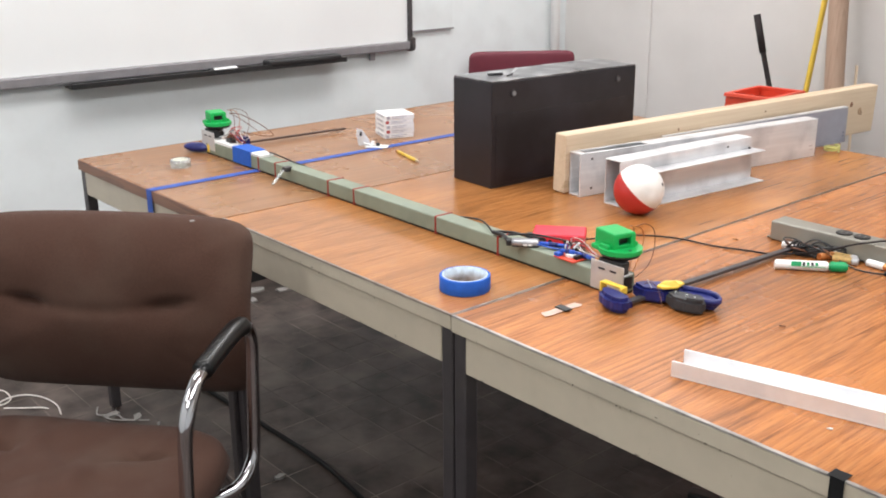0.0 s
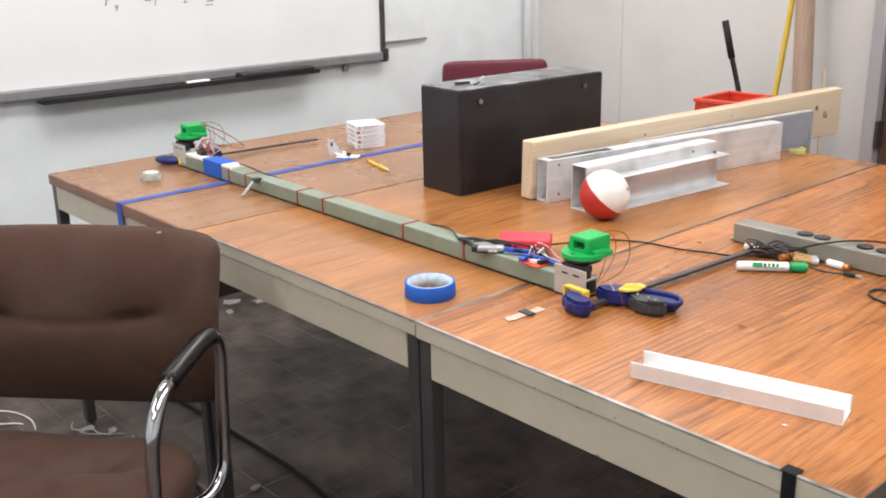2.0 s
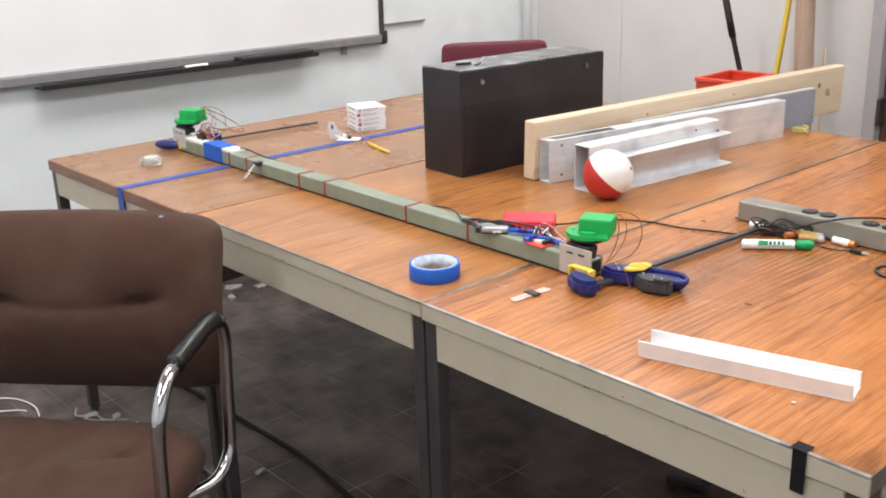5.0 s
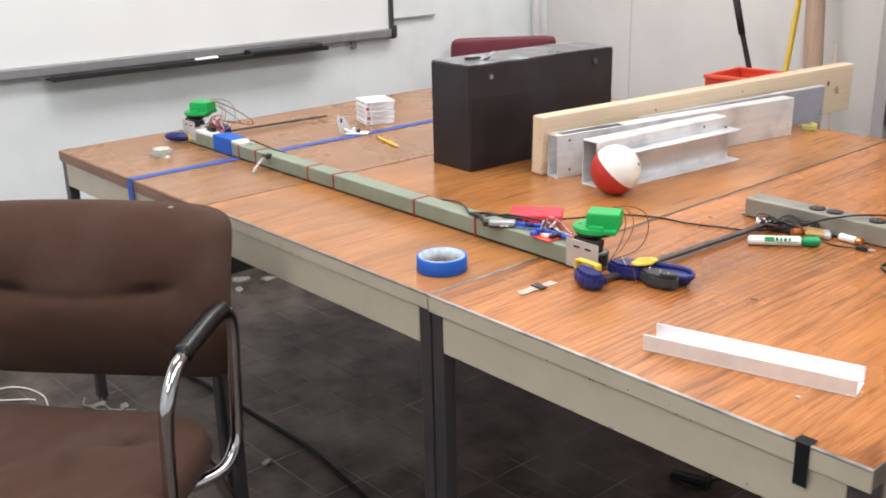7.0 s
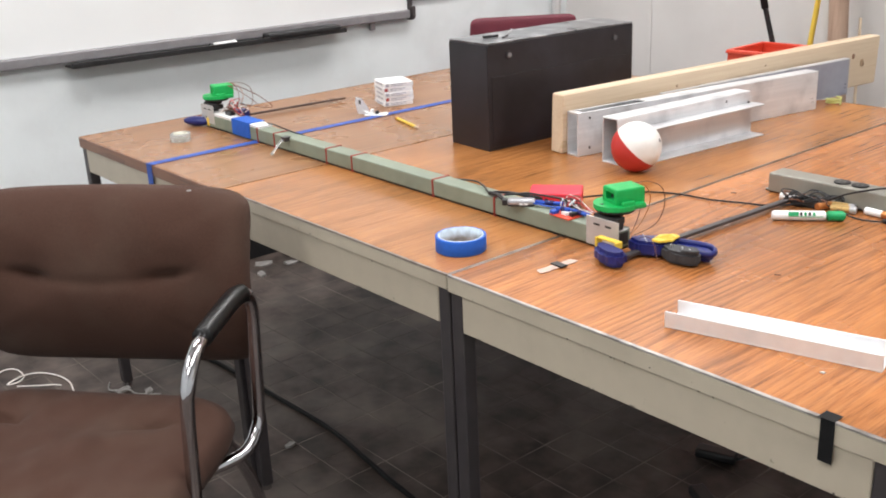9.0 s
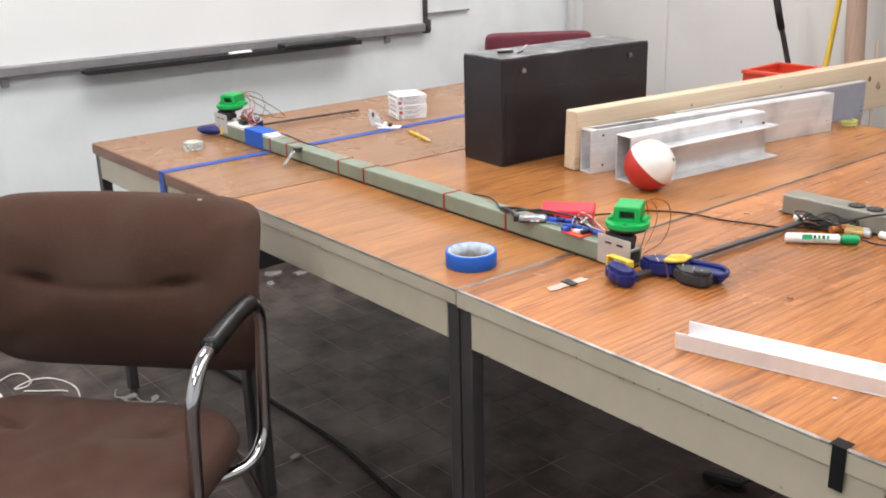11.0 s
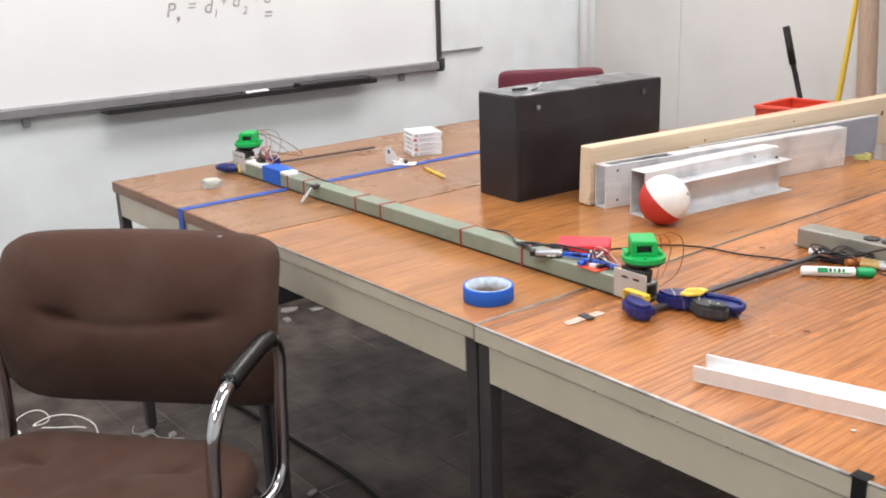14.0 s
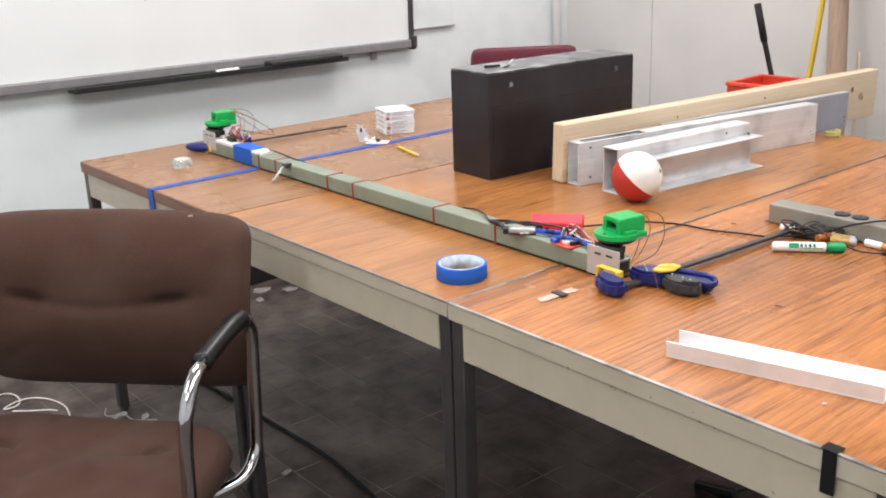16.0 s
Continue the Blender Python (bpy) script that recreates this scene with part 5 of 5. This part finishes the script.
def floor_clutter():
    k = thing("floor_cable", pose(0, 0, FZ), "thick black cable lying across the floor tiles", "cable")
    part("cable", sweep([(-1.9, 0.2, 0.008), (-1.5, 0.265, 0.008), (-1.18, 0.278, 0.008), (-0.877, 0.287, 0.008), (-0.65, 0.262, 0.008), (-0.5, 0.245, 0.008), (-0.2, 0.23, 0.008), (0.4, 0.3, 0.008)], 0.0065, 10), TAPEBLACK, k, "", True)
    w = thing("white_cord", pose(0, 0, FZ), "thin white cord lying loose on the floor", "cord")
    part("cord", sweep([(-1.868, -0.323, 0.004), (-1.855, -0.298, 0.004), (-1.886, -0.275, 0.004), (-1.905, -0.231, 0.004), (-1.876, -0.205, 0.004), (-1.812, -0.207, 0.004), (-1.78, -0.235, 0.007), (-1.784, -0.265, 0.009), (-1.80, -0.225, 0.012), (-1.81, -0.19, 0.008), (-1.795, -0.153, 0.004), (-1.744, -0.127, 0.004), (-1.676, -0.117, 0.004), (-1.608, -0.13, 0.004)], 0.0023, 8), WHITEW, w, "", True)
    part("cord", sweep([(-1.76, -0.245, 0.004), (-1.725, -0.205, 0.004), (-1.69, -0.16, 0.004), (-1.668, -0.145, 0.004)], 0.0022, 8), WHITEW, w, "", True)
    part("plug", bx(-1.785, -1.745, -0.325, -0.307, 0.001, 0.012, 0.003), WHITE, w)
    k = thing("white_cord", pose(0, 0, FZ), "frayed pale cord end by the table leg", "cord")
    part("cord", sweep([(-1.58, -0.03, 0.003), (-1.53, -0.05, 0.004), (-1.49, -0.01, 0.006), (-1.45, 0.0, 0.003), (-1.40, 0.05, 0.003)], 0.0025, 6), SCRAP, k, "", True)
    part("fray", sweep([(-1.52, -0.04, 0.003), (-1.47, -0.035, 0.008), (-1.42, 0.02, 0.004)], 0.002, 6), SCRAP, k, "", True)
    rng = random.Random(9)
    for x, y, s in ((-0.875, 0.167, 0.02), (-2.15, 0.85, 0.06), (-2.08, 0.93, 0.04), (-1.50, -0.02, 0.03), (-1.44, 0.03, 0.028), (-1.36, 0.06, 0.01), (-2.05, 0.78, 0.035)):
        c = thing("paper_scrap", pose(x, y, FZ + 0.001, 0, 0, rng.uniform(0, 180)), "crumpled pale scrap lying on the floor tiles", "scrap", "scraps on the floor")
        n = 9
        ol = [(s * rng.uniform(0.5, 1.0) * math.cos(2 * math.pi * k / n), s * 0.6 * rng.uniform(0.5, 1.0) * math.sin(2 * math.pi * k / n)) for k in range(n)]
        bm = prism(ol, 0.0, 0.004)
        for v in bm.verts:
            if v.co.z > 0.002:
                v.co.z += rng.uniform(0, 0.005)
        part("scrap", bm, SCRAP, c)
    for x, y, a in ((-0.07, 0.903, 20), (0.028, 0.719, -30)):
        c = thing("dark_clip", pose(x, y, FZ, 0, 0, a), "small dark piece lying under the table", "scrap", "dark bits under the table")
        part("piece", bx(-0.05, 0.05, -0.02, 0.02, 0.001, 0.025, 0.006), BLACK, c)
        part("prong", sweep([(0.05, 0, 0.01), (0.08, 0.01, 0.02), (0.09, 0.03, 0.006)], 0.004, 6), BLACK, c, "", True)


floor_clutter()


def floor_tiles():
    """Square tiles, 115 mm, in pairs with a wide and a narrow joint; the nearest are single pieces."""
    s, gy = 0.115, 0.0016
    gaps = (0.0022, 0.0007)
    protos = []
    for k in (0, 1):
        me = bpy.data.meshes.new("tile")
        bx(gaps[k], s - gaps[1 - k], gy, s - gy, -0.0038, 0.0, 0.0004, 1).to_mesh(me)
        me.materials.append(TILE)
        protos.append(me)
    verts, faces = [], []
    i0, i1 = math.floor((XW + 0.643) / s), math.ceil((XE + 0.643) / s)
    j0, j1 = math.floor((YS - 0.533) / s), math.ceil((YB - 0.533) / s)
    for i in range(i0, i1):
        for j in range(j0, j1):
            x, y = -0.643 + i * s, 0.533 + j * s
            k = i % 2
            if -1.6 < x < 0.0 and -0.35 < y < 1.5:
                o = new("tile", protos[k])
                o.parent = FLOOR
                o.matrix_basis = pose(x, y, FZ)
                continue
            x0, x1, y0, y1 = max(x, XW) + gaps[k], min(x + s, XE) - gaps[1 - k], max(y, YS) + gy, min(y + s, YB) - gy
            n = len(verts)
            verts += [(x0, y0, FZ), (x1, y0, FZ), (x1, y1, FZ), (x0, y1, FZ)]
            faces.append((n, n + 1, n + 2, n + 3))
    far = bpy.data.meshes.new("far_tiles")
    far.from_pydata(verts, [], faces)
    far.materials.append(TILE)
    ob = new("far_tiles", far)
    ob.parent = FLOOR
    tagged(ob, kind="stuff")


floor_tiles()


def motions():
    """Both heads pan together; the wire loops follow half the way."""
    for k, (hd, loop) in enumerate(TURRETS):
        walk(hd, [(t, pose(0, -0.0, 0, 0, 0, -48 + a)) for t, a in HEAD_ROWS])
        walk(loop, [(t, pose(0, 0, 0, 0, 0, -97 + 0.22 * (a + 45))) for t, a in HEAD_ROWS])


motions()
